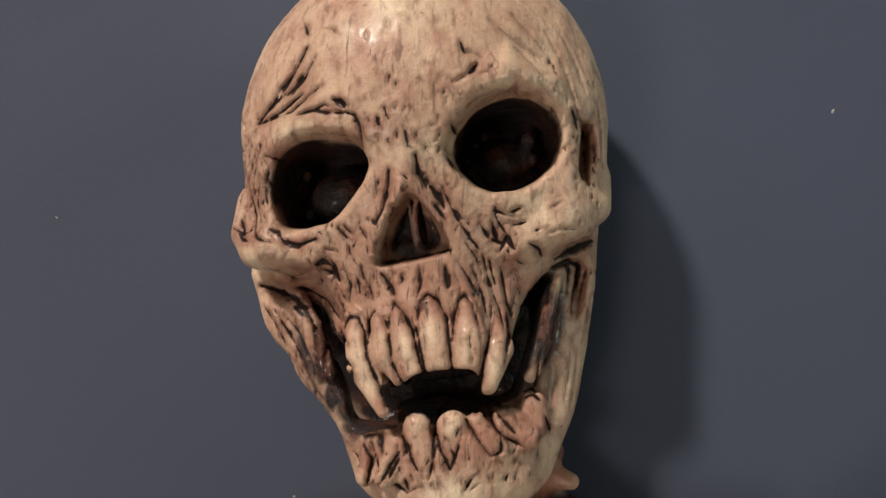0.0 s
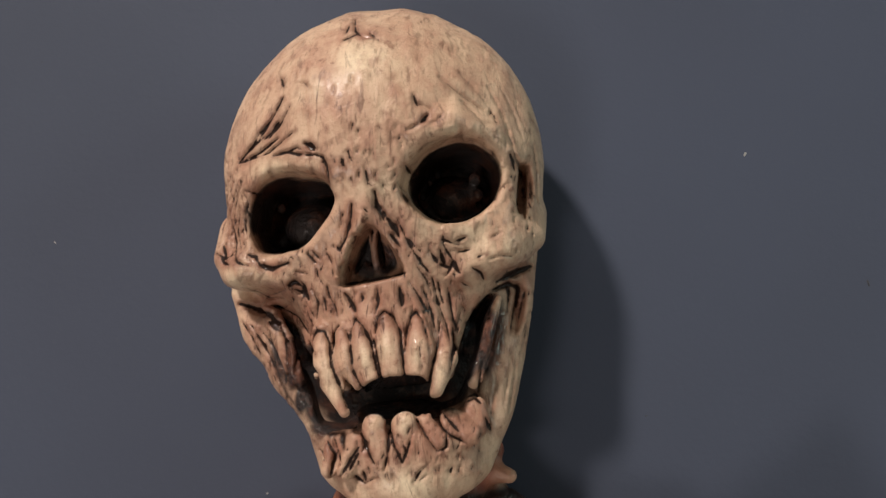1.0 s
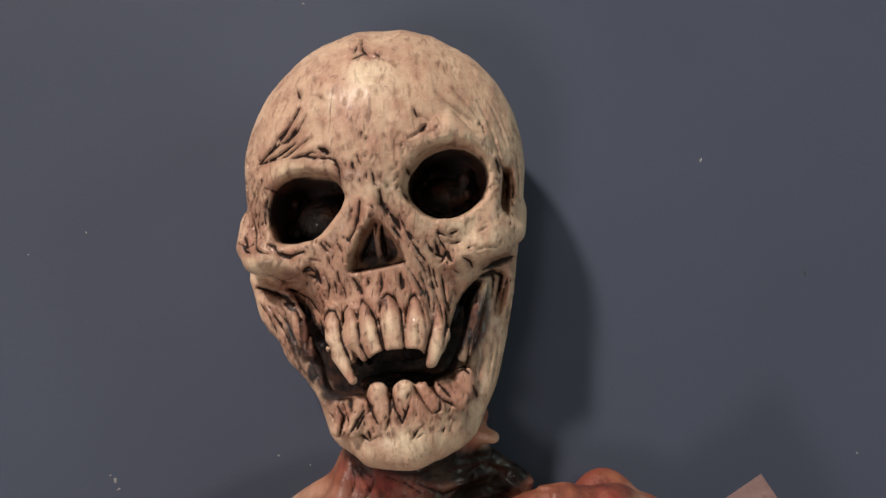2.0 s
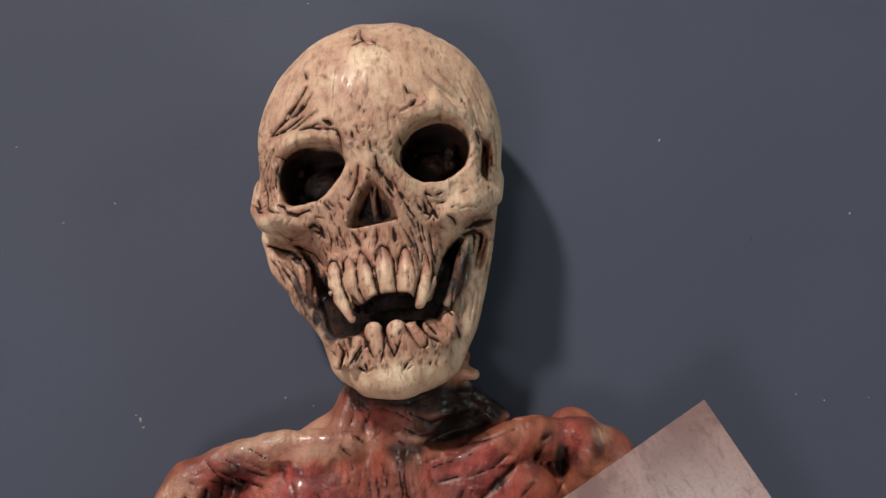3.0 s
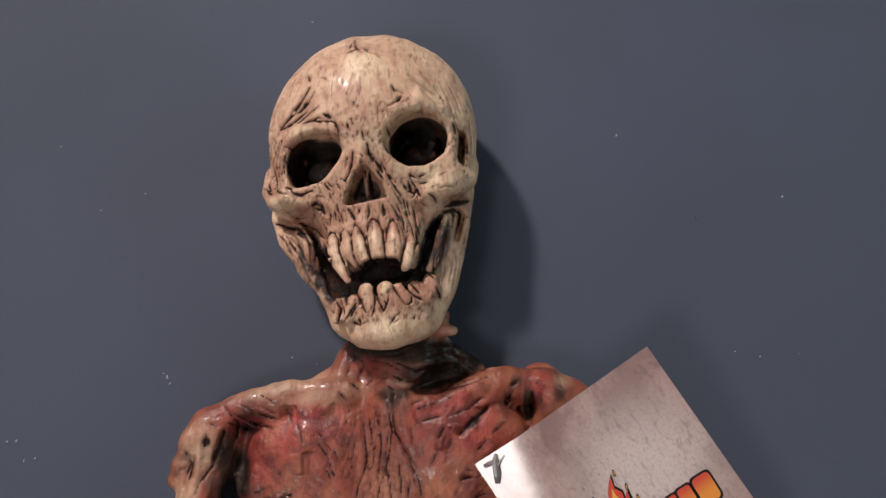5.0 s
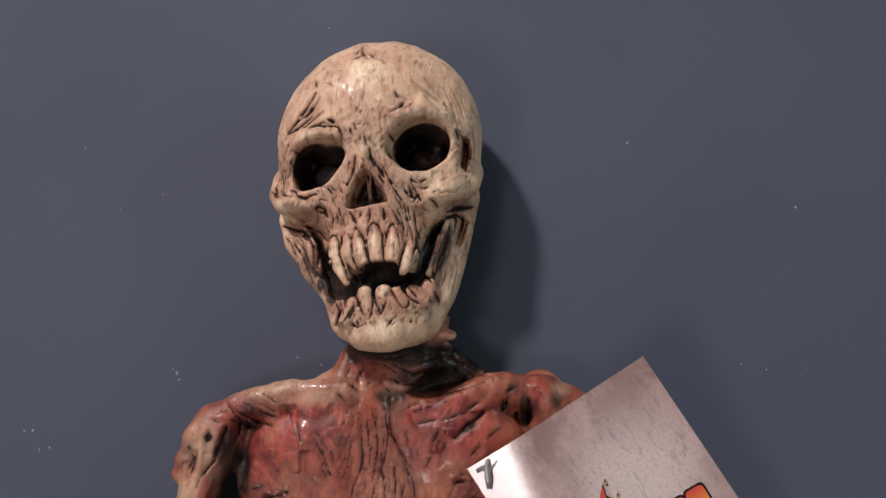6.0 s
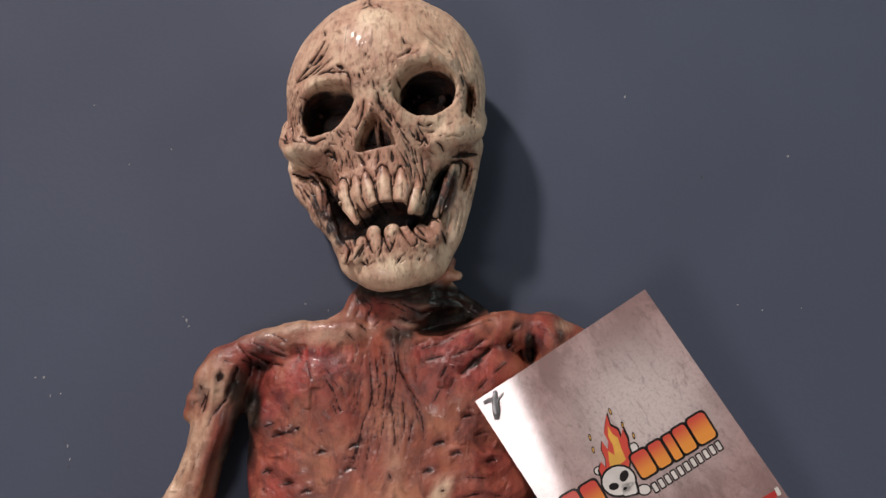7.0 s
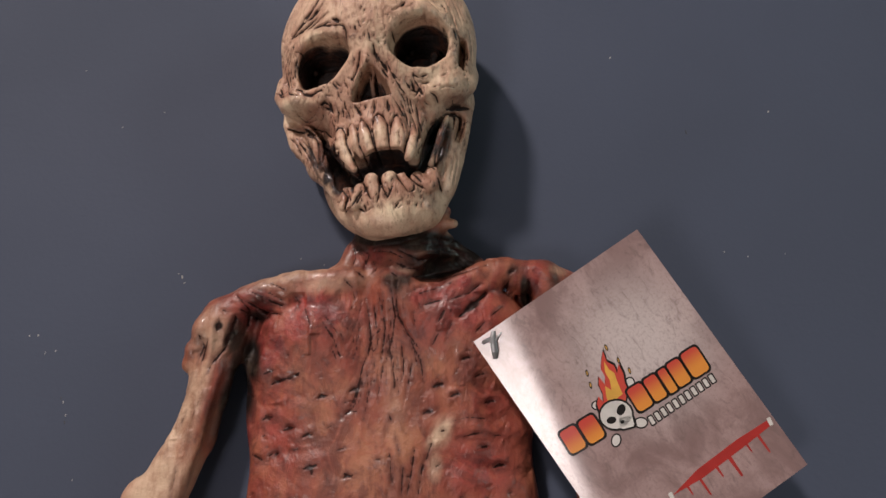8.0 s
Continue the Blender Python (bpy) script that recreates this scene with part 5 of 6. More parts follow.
    cut(0.3, -116.1, -1.8, -128.6, width=.5, depth=.5)
    cut(-3.2, -95, -2, -105.7, width=.4, depth=.5)
    cut(6.6, -108.1, 7.4, -120.5, 5.2, -128.5, width=.4, depth=.5)
    cut(9.7, -108.3, 13.6, -116.7, 14.4, -124.8, width=.5, depth=.5)
    cut(3.6, -116.2, 4.3, -126.4, width=.4, depth=.5)
    cut(-7.9, -119.9, -11.1, -131.8, width=.4, depth=.4)
    cut(-4.9, -126, -7.1, -136.9, width=.4, depth=.4)
    cut(10.5, -116.5, 8.7, -126.6, width=.5, depth=.5)
    cut(4, -142.2, 5.5, -150, width=.4, depth=.4)
    cut(10.8, -148.3, 9.2, -157.7, 7.8, -163.4, width=.5, depth=.6)
    cut(13.6, -152.2, 11.7, -163.5, width=.5, depth=.6)
    cut(1.9, -147.9, 2.7, -159.4, width=.5, depth=.5)
    cut(6.7, -153.9, 5.9, -163.3, width=.4, depth=.5)
    cut(16.7, -146.6, 13.1, -156, width=.6, depth=.6)
    cut(-22.4, -99.8, -17.7, -107.4, -15.4, -114, width=.7, depth=.7)
    cut(-21, -98.4, -16.1, -105.4, width=.6, depth=.6)
    cut(-28.7, -95, -25.9, -102.5, width=.6, depth=.6)
    cut(-15.7, -104.3, -13.3, -110, width=.5, depth=.5)
    cut(-18.7, -110.5, -16.6, -115.5, width=.5, depth=.5)
    cut(-33, -89.4, -31.1, -92.5, width=.5, depth=.5)
    cut(-49.2, -87.5, -41.7, -91.4, -37, -93.4, width=.6, depth=.6)
    cut(-51.8, -90.6, -44.4, -94.8, -37.9, -96.4, width=.6, depth=.6)
    cut(-47, -86.5, -41.4, -88.7, -37.2, -91.4, width=.5, depth=.5)
    cut(-53.4, -93.7, -47.9, -96.6, width=.6, depth=.6)
    cut(-41.8, -84.6, -35.9, -87.8, width=.5, depth=.5)
    cut(28, -101.9, 33.5, -97.3, 38.2, -93, width=1.6, depth=1.3)
    cut(23.3, -107.7, 25.9, -103.4, width=.8, depth=.8)
    cut(20.4, -103.6, 22.9, -99.2, width=.8, depth=.8)
    cut(18, -111.4, 20.5, -107.1, width=.7, depth=.7)
    cut(25.8, -95.1, 32, -93.1, 36.3, -89.9, width=.6, depth=.6)
    cut(13.5, -92.3, 19.7, -90.8, 26.1, -88.7, width=.6, depth=.6)
    cut(15.5, -96.6, 21.7, -95.2, width=.6, depth=.6)
    cut(45.1, -92.2, 47.1, -88.8, width=.9, depth=.9)
    cut(46.8, -85.9, 49.4, -85, width=.8, depth=.8)
    cut(54.6, -89.2, 54.8, -94.8, 54.2, -96.6, width=1.2, depth=1.3)
    cut(39.8, -101.9, 44.1, -98.4, width=.5, depth=.5)
    cut(33.5, -107.9, 37.7, -103.9, width=.5, depth=.5)
    cut(-13.7, -85.2, -10.8, -88.4, width=.6, depth=.6)
    cut(-9.6, -82.1, -6.5, -84.7, width=.6, depth=.6)
    cut(-44.5, -118.3, -40.3, -117.2, width=.8, depth=.8)
    cut(-39.7, -121.9, -34.5, -120.2, width=.8, depth=.8)
    cut(-34.6, -121, -30.5, -118.9, width=.9, depth=.8)
    cut(-24.1, -128.4, -20.7, -128.1, width=.6, depth=.6)
    cut(-36.9, -138.9, -31.6, -138, width=.8, depth=.8)
    cut(-27.7, -140.6, -26.3, -142, width=.6, depth=.6)
    cut(-11, -125.8, -9.1, -125.9, width=.6, depth=.6)
    cut(-12.6, -133.3, -10.6, -134.3, width=.6, depth=.6)
    cut(-28.7, -153, -23.6, -152, width=1.2, depth=1.0)
    cut(-26.1, -150.4, -25.3, -155.1, width=1.0, depth=.9)
    cut(-40.6, -146.4, -38.8, -147.6, width=.8, depth=.8)
    cut(-43.7, -133.1, -41.3, -135.3, width=.6, depth=.6)
    cut(-13.9, -155.4, -10.8, -157.1, width=.9, depth=.9)
    cut(2.1, -135.9, 2.9, -137.9, width=.6, depth=.6)
    cut(18.4, -126.5, 21.4, -125, width=.8, depth=.8)
    cut(24.3, -130.4, 26.7, -128.8, width=.7, depth=.7)
    cut(36.6, -133.1, 39.1, -131.5, width=.7, depth=.7)
    cut(33.6, -123.5, 36.3, -122, width=.6, depth=.6)
    cut(28.9, -117.5, 31, -116, width=.6, depth=.6)
    cut(15.3, -134.8, 16.9, -135.8, width=.6, depth=.6)
    cut(39.1, -155.2, 41.5, -154.1, width=.7, depth=.7)
    cut(33.4, -149.1, 35.9, -147.7, width=.6, depth=.6)
    cut(23.9, -139, 30, -137.7, 37.9, -138.5, width=.5, depth=.5)
    cut(25.7, -145, 33.7, -143.3, 41.6, -144.5, width=.5, depth=.5)
    cut(-54.6, -122.6, -49.1, -125.5, width=.6, depth=.6)
    cut(-52.3, -129.3, -49.9, -132.7, width=.6, depth=.6)
    cut(-55.2, -139.6, -50.5, -144, width=.6, depth=.6)
    cut(-48.9, -146.1, -43.6, -149.3, width=.5, depth=.5)
    cut(-33.4, -146.6, -30.1, -145.8, width=.5, depth=.5)
    cut(-20.4, -139.3, -17.9, -138.4, width=.5, depth=.5)
    cut(-16.3, -147.3, -13.3, -146.4, width=.5, depth=.5)
    cut(-60.6, -97.9, -61.2, -101.5, width=1.0, depth=1.0)
    cut(-55, -96.3, -56.7, -101.9, -58.4, -106.7, width=1.2, depth=1.2)
    cut(-58, -107.2, -62.8, -113.5, -64.3, -117.2, width=.7, depth=.7)
    cut(-68, -102.8, -66.3, -106.9, -68.9, -112.8, width=.6, depth=.6)
    cut(-64.8, -105, -67, -112.9, width=.6, depth=.6)
    cut(-70.4, -116.8, -74.1, -124.8, -76.4, -132.9, width=.5, depth=.5, wash=.7)
    cut(-64.7, -121.3, -69, -133.3, -72.3, -145.2, width=.5, depth=.5, wash=.6)
    cut(-73.5, -149.1, -75.5, -161, width=.5, depth=.5, wash=.6)
    cut(-80.7, -136.8, -80.6, -144.9, width=.4, depth=.4, wash=.5)
    cut(-54.6, -96.7, -51.9, -102.4, -53.3, -108.6, width=.5, depth=.5, wash=.7)
    cut(-58.8, -92.3, -53.4, -90.5, -49, -89.1, width=.5, depth=.5, wash=.7)
    cut(-60.6, -93.4, -56.5, -95.1, width=.6, depth=.6, wash=.8)
    cut(-8, -72.5, -4.8, -75.4, -5.9, -79.2, width=.7, depth=.8)
    cut(-3.6, -77.8, -1.6, -81.3, -3.4, -83.3, width=.6, depth=.7)
    cut(-11.4, -69.9, -9.8, -75.7, -11.5, -80.6, width=.6, depth=.6)
    cut(3.5, -83.5, 6.5, -86.1, 5.3, -89.7, width=.6, depth=.7)
    cut(5.7, -74.9, 13.8, -79.4, 21.8, -77.1, width=.7, depth=.8)
    cut(3.5, -79, 9.7, -82.7, 15.5, -82.9, width=.7, depth=.7)
    cut(14, -72.9, 24.2, -72.5, 32.5, -76.6, width=.6, depth=.7)
    cut(18.1, -75.1, 25.6, -73, 34.5, -79.6, width=.7, depth=.7)
    cut(-3.3, -72.6, 6.6, -73.5, 14.3, -70.9, width=.6, depth=.6)
    cut(10.6, -85.8, 19.5, -83, 32.4, -81.4, width=.7, depth=.7)
    cut(25.7, -79.4, 31.3, -84.3, width=.6, depth=.6)
    skin.ridge(5.1, -94.9, 14.6, -89.7, 26.1, -86.8, 38.7, -82.2, 47.1, -80.7, width=4.5, height=1.6)
    skin.ridge(-24.1, -98.7, -26.9, -107.1, -24, -115.3, width=6, height=1.4)
    skin.ridge(-33.2, -91.4, -24.5, -89.9, -16.2, -92.3, width=5, height=1.2)
    skin.ridge(4.4, -87.7, 6.1, -99.9, 4, -112.1, width=2, height=.8)
    skin.ridge(1.1, -89.5, 2.6, -101.7, 1.2, -116.2, width=1.6, height=.7)
    skin.ridge(-3.6, -90.7, -1.6, -105.7, -3.4, -118, width=1.6, height=.7)
    skin.ridge(8.1, -100.3, 11.9, -108.5, 13.6, -116.7, width=1.8, height=.7)
    skin.ridge(-6.9, -99, -5.7, -111.8, width=1.6, height=.6)
    skin.ridge(25.7, -99.3, 34, -94.1, 40.4, -89.9, width=2.5, height=1.0)
    skin.ridge(19.2, -109.1, 23.6, -101.3, 27.8, -97.3, width=2.5, height=1.0)
    skin.ridge(53.2, -84.8, 57.4, -84, 62.3, -87.6, width=3, height=1.2)
    skin.ridge(-70.1, -104.5, -68.9, -112.8, -71.5, -122.9, width=3, height=1.2)
    skin.ridge(-62.3, -96.7, -63.3, -105, -64.4, -113.1, width=3, height=1.2)
    skin.ridge(-73.5, -129, -75.8, -139, -79.1, -148.9, width=3, height=1.0)
    skin.ridge(-66.8, -125.3, -70.2, -137.2, -73.5, -149.1, width=3, height=1.0)
    skin.ridge(-52.5, -88.3, -45.8, -90.5, -39.7, -93.2, width=2.4, height=1.0)
    skin.ridge(-54.5, -91.5, -48.3, -94.4, -42.4, -96.9, width=2.0, height=.9)
    skin.ridge(-8.1, -74.7, -3.6, -77.8, 3.5, -81.2, width=3, height=1.2)
    skin.ridge(9.9, -75.3, 19.9, -77, 30.2, -76.2, width=2.4, height=1.0)
    skin.ridge(5.6, -80.3, 13.6, -82.9, 23.7, -79.8, width=2.4, height=1.0)
    skin.ridge(14.1, -71.9, 24.3, -72.1, 30.5, -74.5, width=2, height=.9)
    skin.ridge(-50.4, -117.3, -37.2, -120.1, -24.2, -118.2, width=2.5, height=1.2)
    skin.ridge(-54.5, -124.8, -37.8, -128.8, -22.4, -127.3, width=2.5, height=1.0)
    skin.ridge(-55, -134.3, -38, -136.9, -22.6, -135.6, width=2.5, height=1.0)
    skin.ridge(-54.8, -143.8, -37.9, -145.5, -20.4, -143.6, width=2.5, height=1.0)
    skin.ridge(22.3, -127, 34.4, -127.4, 42.7, -125.6, width=2.5, height=1.0)
    skin.ridge(22.1, -135, 34, -136.4, 44.2, -135.6, width=2.5, height=1.0)
    skin.ridge(21.8, -143.8, 33.5, -146.2, 45.6, -146.6, width=2.5, height=1.0)
    skin.ridge(-28.7, -152.6, -24.5, -153.7, width=3, height=1.3)
    skin.ridge(-14.3, -156.6, -10.3, -157.1, width=3, height=1.3)
    skin.ridge(17.8, -144.7, 21.9, -140.9, width=3.5, height=1.4)
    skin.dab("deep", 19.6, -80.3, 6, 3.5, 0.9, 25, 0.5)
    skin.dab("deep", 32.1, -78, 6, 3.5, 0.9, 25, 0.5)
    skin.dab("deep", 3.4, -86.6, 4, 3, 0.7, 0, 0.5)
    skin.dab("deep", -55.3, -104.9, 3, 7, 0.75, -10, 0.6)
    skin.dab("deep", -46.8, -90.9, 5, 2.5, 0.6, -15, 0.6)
    skin.dab("stain", 14.5, -93.4, 4, 3, 1, 25, 0.5)
    skin.dab("stain", 30.2, -88.9, 4, 3, 1, 25, 0.5)
    cut(9, -92.2, 16.5, -89.2, 24, -88.3, width=.5, depth=.5, wash=.7)
    cut(22, -86.8, 30.3, -85.2, 39.5, -82.4, width=.6, depth=.5, wash=.8)
    cut(-55, -88, -50.3, -93.7, -53.4, -102.6, width=.7, depth=.9)
    skin.dab("pale", 8.9, -83.3, 4, 0.9, 0.5, -15, 0.5)
    skin.dab("pale", 5.5, -86.1, 4, 0.9, 0.5, -15, 0.5)
    skin.dab("pale", 20.1, -73.9, 3, 0.8, 0.4, 20, 0.5)
    skin.dab("pale", 14.9, -77.2, 3, 0.8, 0.4, 20, 0.5)
    skin.dab("stain", -2.3, -75.7, 5, 4, 0.9, 0, 0.5)
    cut(-2.9, -74.3, 3.5, -75.8, 9.8, -79.5, width=.5, depth=.6)
    cut(-10.2, -72.4, -6, -76.5, -6.7, -81.5, width=.5, depth=.6)
    cut(18.2, -70.8, 26.4, -71.3, 29.9, -66.6, width=.5, depth=.6)
    cut(4.5, -74.4, 12, -74.3, 20.2, -72.6, width=.4, depth=.5)
    # shade between arm and trunk painted dark
    skin.dab("deep", -54.8, -114.5, 3.5, 9, 0.75, -8, 0.6)
    skin.dab("deep", -60.4, -133.3, 2.2, 14, 0.7, -14, 0.6)
    skin.dab("stain", -32.5, -101.4, 9, 7, 0.8, 20, 0.6)
    skin.dab("stain", -17.8, -99, 9, 7, 0.8, 20, 0.6)
    skin.dab("stain", 23.9, -92.8, 9, 5, 0.8, 25, 0.6)
    skin.dab("stain", 40.2, -93, 9, 5, 0.8, 25, 0.6)
    skin.dab("deep", 26, -86.1, 7, 2, 0.6, 28, 0.6)
    skin.dab("pale", 28.8, -68, 5, 5, 0.7, 0, 0.6)
    skin.dab("halo", -52.5, -88.3, 9, 5, 0.55, 25, 0.7)
    skin.dab("halo", -41.6, -85.7, 9, 5, 0.55, 25, 0.7)
    skin.dab("halo", -61.9, -121.3, 4, 16, 0.5, -20, 0.7)
    skin.dab("halo", -3.5, -75.4, 8, 5, 0.5, 0, 0.8)
    skin.dab("halo", 38.7, -82.2, 8, 5, 0.5, 0, 0.8)
    skin.dab("halo", -50.1, -129.6, 5, 18, 0.45, 0, 0.8)
    # black-brown neck; shade of chin, armpit and arm side painted dark, belly sheen pale
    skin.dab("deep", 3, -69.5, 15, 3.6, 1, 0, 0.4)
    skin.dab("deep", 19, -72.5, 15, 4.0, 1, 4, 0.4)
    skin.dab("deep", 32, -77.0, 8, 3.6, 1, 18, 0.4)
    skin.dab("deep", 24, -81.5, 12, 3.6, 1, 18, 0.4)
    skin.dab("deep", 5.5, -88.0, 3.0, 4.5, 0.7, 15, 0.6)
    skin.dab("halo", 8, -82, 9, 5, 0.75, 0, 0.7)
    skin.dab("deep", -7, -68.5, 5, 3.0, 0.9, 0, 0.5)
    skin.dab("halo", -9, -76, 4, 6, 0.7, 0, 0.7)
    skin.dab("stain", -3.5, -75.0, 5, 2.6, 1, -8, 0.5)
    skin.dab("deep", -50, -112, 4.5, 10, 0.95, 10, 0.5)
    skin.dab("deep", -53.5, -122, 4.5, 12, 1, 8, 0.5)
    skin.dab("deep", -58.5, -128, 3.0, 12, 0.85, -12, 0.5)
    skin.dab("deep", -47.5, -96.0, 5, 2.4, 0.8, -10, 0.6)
    skin.dab("stain", -42.5, -107, 8, 12, 1, 0, 0.6)
    skin.dab("halo", -45, -104, 6, 10, 0.8, 0, 0.7)
    skin.dab("halo", -50.5, -135, 4, 18, 0.7, 0, 0.7)
    skin.dab("deep", 49.3, -84.2, 1.8, 2.6, 0.6, -15, 0.7)
    skin.dab("deep", 53.0, -93.0, 1.8, 6.0, 1, 4, 0.4)
    skin.dab("deep", 64.5, -90.2, 2.6, 3.4, 0.6, 0, 0.7)
    skin.dab("halo", 46.2, -91.6, 2.4, 4.0, 0.85, -20, 0.5)
    skin.dab("halo", 33.2, -97.4, 6.5, 2.6, 0.9, 40, 0.5)
    skin.dab("halo", 21.6, -104, 2.4, 5.0, 0.7, -25, 0.6)
    # belly sheen put into the colour as a pale patch
    skin.dab("pale", 19.8, -143.2, 2.4, 6.0, 0.95, -40, 0.4)
    skin.dab("pale", 17.6, -154.0, 2.2, 4.5, 0.6, 0, 0.6)
    # pale shoulder ridge and arm, their lit side painted in
    skin.dab("pale", -22, -86.0, 14, 3.0, 0.5, 4, 0.7)
    skin.dab("pale", -68.5, -128, 3.0, 18, 0.8, -14, 0.5)
    for x, y in ((-39, -121.5), (-32.5, -120), (-22, -128), (-34, -138.3), (-27, -141.3), (-10, -126), (-11.5, -134), (-39.7, -147), (-42.5, -134), (-26, -152.6), (-12.4, -156.3), (20, -125.8), (25.5, -129.6), (37.8, -132.3), (35, -122.8), (30, -116.8), (16, -135.3), (40.2, -154.6), (34.6, -148.4)):
        skin.dab("halo", x, y, 3.2, 2.0, 1, 12, 0.6)
        cut(x - 2.2, y - 0.7, x - 0.4, y + 0.3, x + 1.6, y + 0.1, width=0.7, depth=1.0)
        skin.ridge(x - 3.0, y + 1.6, x, y + 2.2, x + 3.0, y + 1.4, width=1.4, height=0.7)
    # wrinkles over the whole skin, and small scabs
    rng = random.Random(7)
    for _ in range(60):
        x, y, size = rng.uniform(-10, 15), rng.uniform(-124, -88), rng.uniform(7, 17)
        lean = (x - 4) * 0.022 + rng.uniform(-0.12, 0.12)
        cut(x, y, x + lean * size * 0.3, y - size * 0.35, x + lean * size * 0.6 + rng.uniform(-0.4, 0.4), y - size * 0.7, x + lean * size * 1.1, y - size, width=rng.uniform(0.22, 0.42), depth=rng.uniform(0.25, 0.6), wash=rng.uniform(0.4, 0.9))
    for _ in range(330):
        x, y = rng.uniform(-56, 58), rng.uniform(-205, -88)
        size, lean = rng.uniform(1.5, 6.0), -0.02 * (x - 4) + rng.uniform(-0.3, 0.3)
        cut(x, y, x + lean * size * 0.5, y - size * 0.5, x + lean * size * 1.3, y - size, width=rng.uniform(0.18, 0.38), depth=rng.uniform(0.15, 0.5), wash=rng.uniform(0.15, 0.7))
    for _ in range(80):
        x, y = rng.uniform(-50, 54), rng.uniform(-205, -112)
        size = rng.uniform(0.6, 2.4)
        cut(x, y, x + size, y + rng.uniform(-0.2, 0.6) * size, width=rng.uniform(0.35, 0.8), depth=rng.uniform(0.3, 0.8), wash=rng.uniform(0.4, 0.95))
        skin.dab("halo", x + size / 2, y, size * 0.9 + 0.6, size * 0.5 + 0.5, 0.6, 10, 0.7)
    for _ in range(90):
        x, y = rng.uniform(-92, -56), rng.uniform(-205, -98)
        size = rng.uniform(2, 6)
        cut(x, y, x - size * 0.35, y - size, width=rng.uniform(0.2, 0.4), depth=rng.uniform(0.15, 0.4), wash=rng.uniform(0.2, 0.6))
    skin.rumple(11, 0.8, 1.3, 5)
    skin.rumple(4.5, 0.45, 1.8, 6)
    skin.rumple(2.0, 0.12, 1.6, 7)
    return skin


def settled(p):
    """How the figure lies: the head propped on its round back, the trunk flatter on the table."""
    x, y, z = p.T
    rise = np.maximum(1.26 + 0.00455 * y + 0.00067 * x, 0.74)
    return np.stack([x, 9.25 + 0.0083 * x + 1.036 * y - 0.256 * z - 0.00168 * y * z, z * rise], 1)


def figure():
    bone, flesh = bone_material(), flesh_material()
    points, faces, slots, paints = [], [], [], {k: [] for k in ("wash", "stain", "deep", "pale", "halo")}
    start = 0
    for slot, (clay, skin, above) in enumerate(((skull(), skull_skin(), 14), (trunk(), trunk_skin(), 8))):
        skin.carve(clay, above)
        p, f = skin_of(clay)
        for name, values in paints.items():
            v = skin.at(name, p[:, 0], p[:, 1])
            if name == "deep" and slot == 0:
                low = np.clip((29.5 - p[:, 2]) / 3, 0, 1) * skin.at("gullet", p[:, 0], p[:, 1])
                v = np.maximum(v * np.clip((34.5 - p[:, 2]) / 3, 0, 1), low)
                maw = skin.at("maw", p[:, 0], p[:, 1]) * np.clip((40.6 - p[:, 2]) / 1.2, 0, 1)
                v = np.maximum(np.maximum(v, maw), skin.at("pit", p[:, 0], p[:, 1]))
            values.append(v)
        points.append(settled(p) / 1000)
        faces.append(f + start)
        slots.append(np.full(len(f), slot))
        start += len(p)
    me = bpy.data.meshes.new("skeleton_figure")
    me.from_pydata(np.concatenate(points).tolist(), [], np.concatenate(faces).tolist())
    me.materials.append(bone)
    me.materials.append(flesh)
    me.polygons.foreach_set("material_index", np.concatenate(slots).astype(np.int32))
    me.polygons.foreach_set("use_smooth", np.ones(len(me.polygons), bool))
    for name, values in paints.items():
        me.attributes.new(name, "FLOAT", "POINT").data.foreach_set("value", np.concatenate(values).astype(np.float32))
    me.update()
    return tagged(new("skeleton_figure", me), "painted corpse figure with fanged bone skull and red-brown flesh", "figurine")


figure()


# ---------------------------------------------------------------- the hang tag
def card_material():
    n = Nodes("printed_card")
    big, fine = n.noise(55, 5, 0.65, (1.0, 0.7, 1.0), 0.5), n.noise(900, 4, 0.7)
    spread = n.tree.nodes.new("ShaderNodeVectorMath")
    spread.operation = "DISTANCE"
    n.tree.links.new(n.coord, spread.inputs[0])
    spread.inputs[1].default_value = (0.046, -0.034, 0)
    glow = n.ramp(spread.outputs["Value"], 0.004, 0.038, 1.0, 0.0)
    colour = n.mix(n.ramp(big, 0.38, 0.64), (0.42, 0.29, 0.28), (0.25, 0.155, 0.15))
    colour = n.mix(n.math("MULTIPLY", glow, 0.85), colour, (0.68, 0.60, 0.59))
    colour = n.mix(n.ramp(fine, 0.46, 0.70, 0.0, 0.34), colour, (0.22, 0.14, 0.135))
    scratch = n.noise(330, 4, 0.65, (1.0, 0.40, 1.0), 1.4)
    colour = n.mix(n.ramp(scratch, 0.50, 0.74, 0.0, 0.55), colour, (0.17, 0.115, 0.11))
    n.bump(fine, 0.05, 0.0003)
    return n.done(colour, 0.28, Coat_Weight=1.0, Coat_Roughness=0.25, Coat_IOR=2.0)


def curl(x, y):
    """How far the card bends down towards its tied corner, mm."""
    x += 0.16 * y
    full = max(0.0, 12 - x)
    bend = min(max(0.0, 26 - x), 14.0)
    return -0.285 * full - 0.01018 * bend ** 2


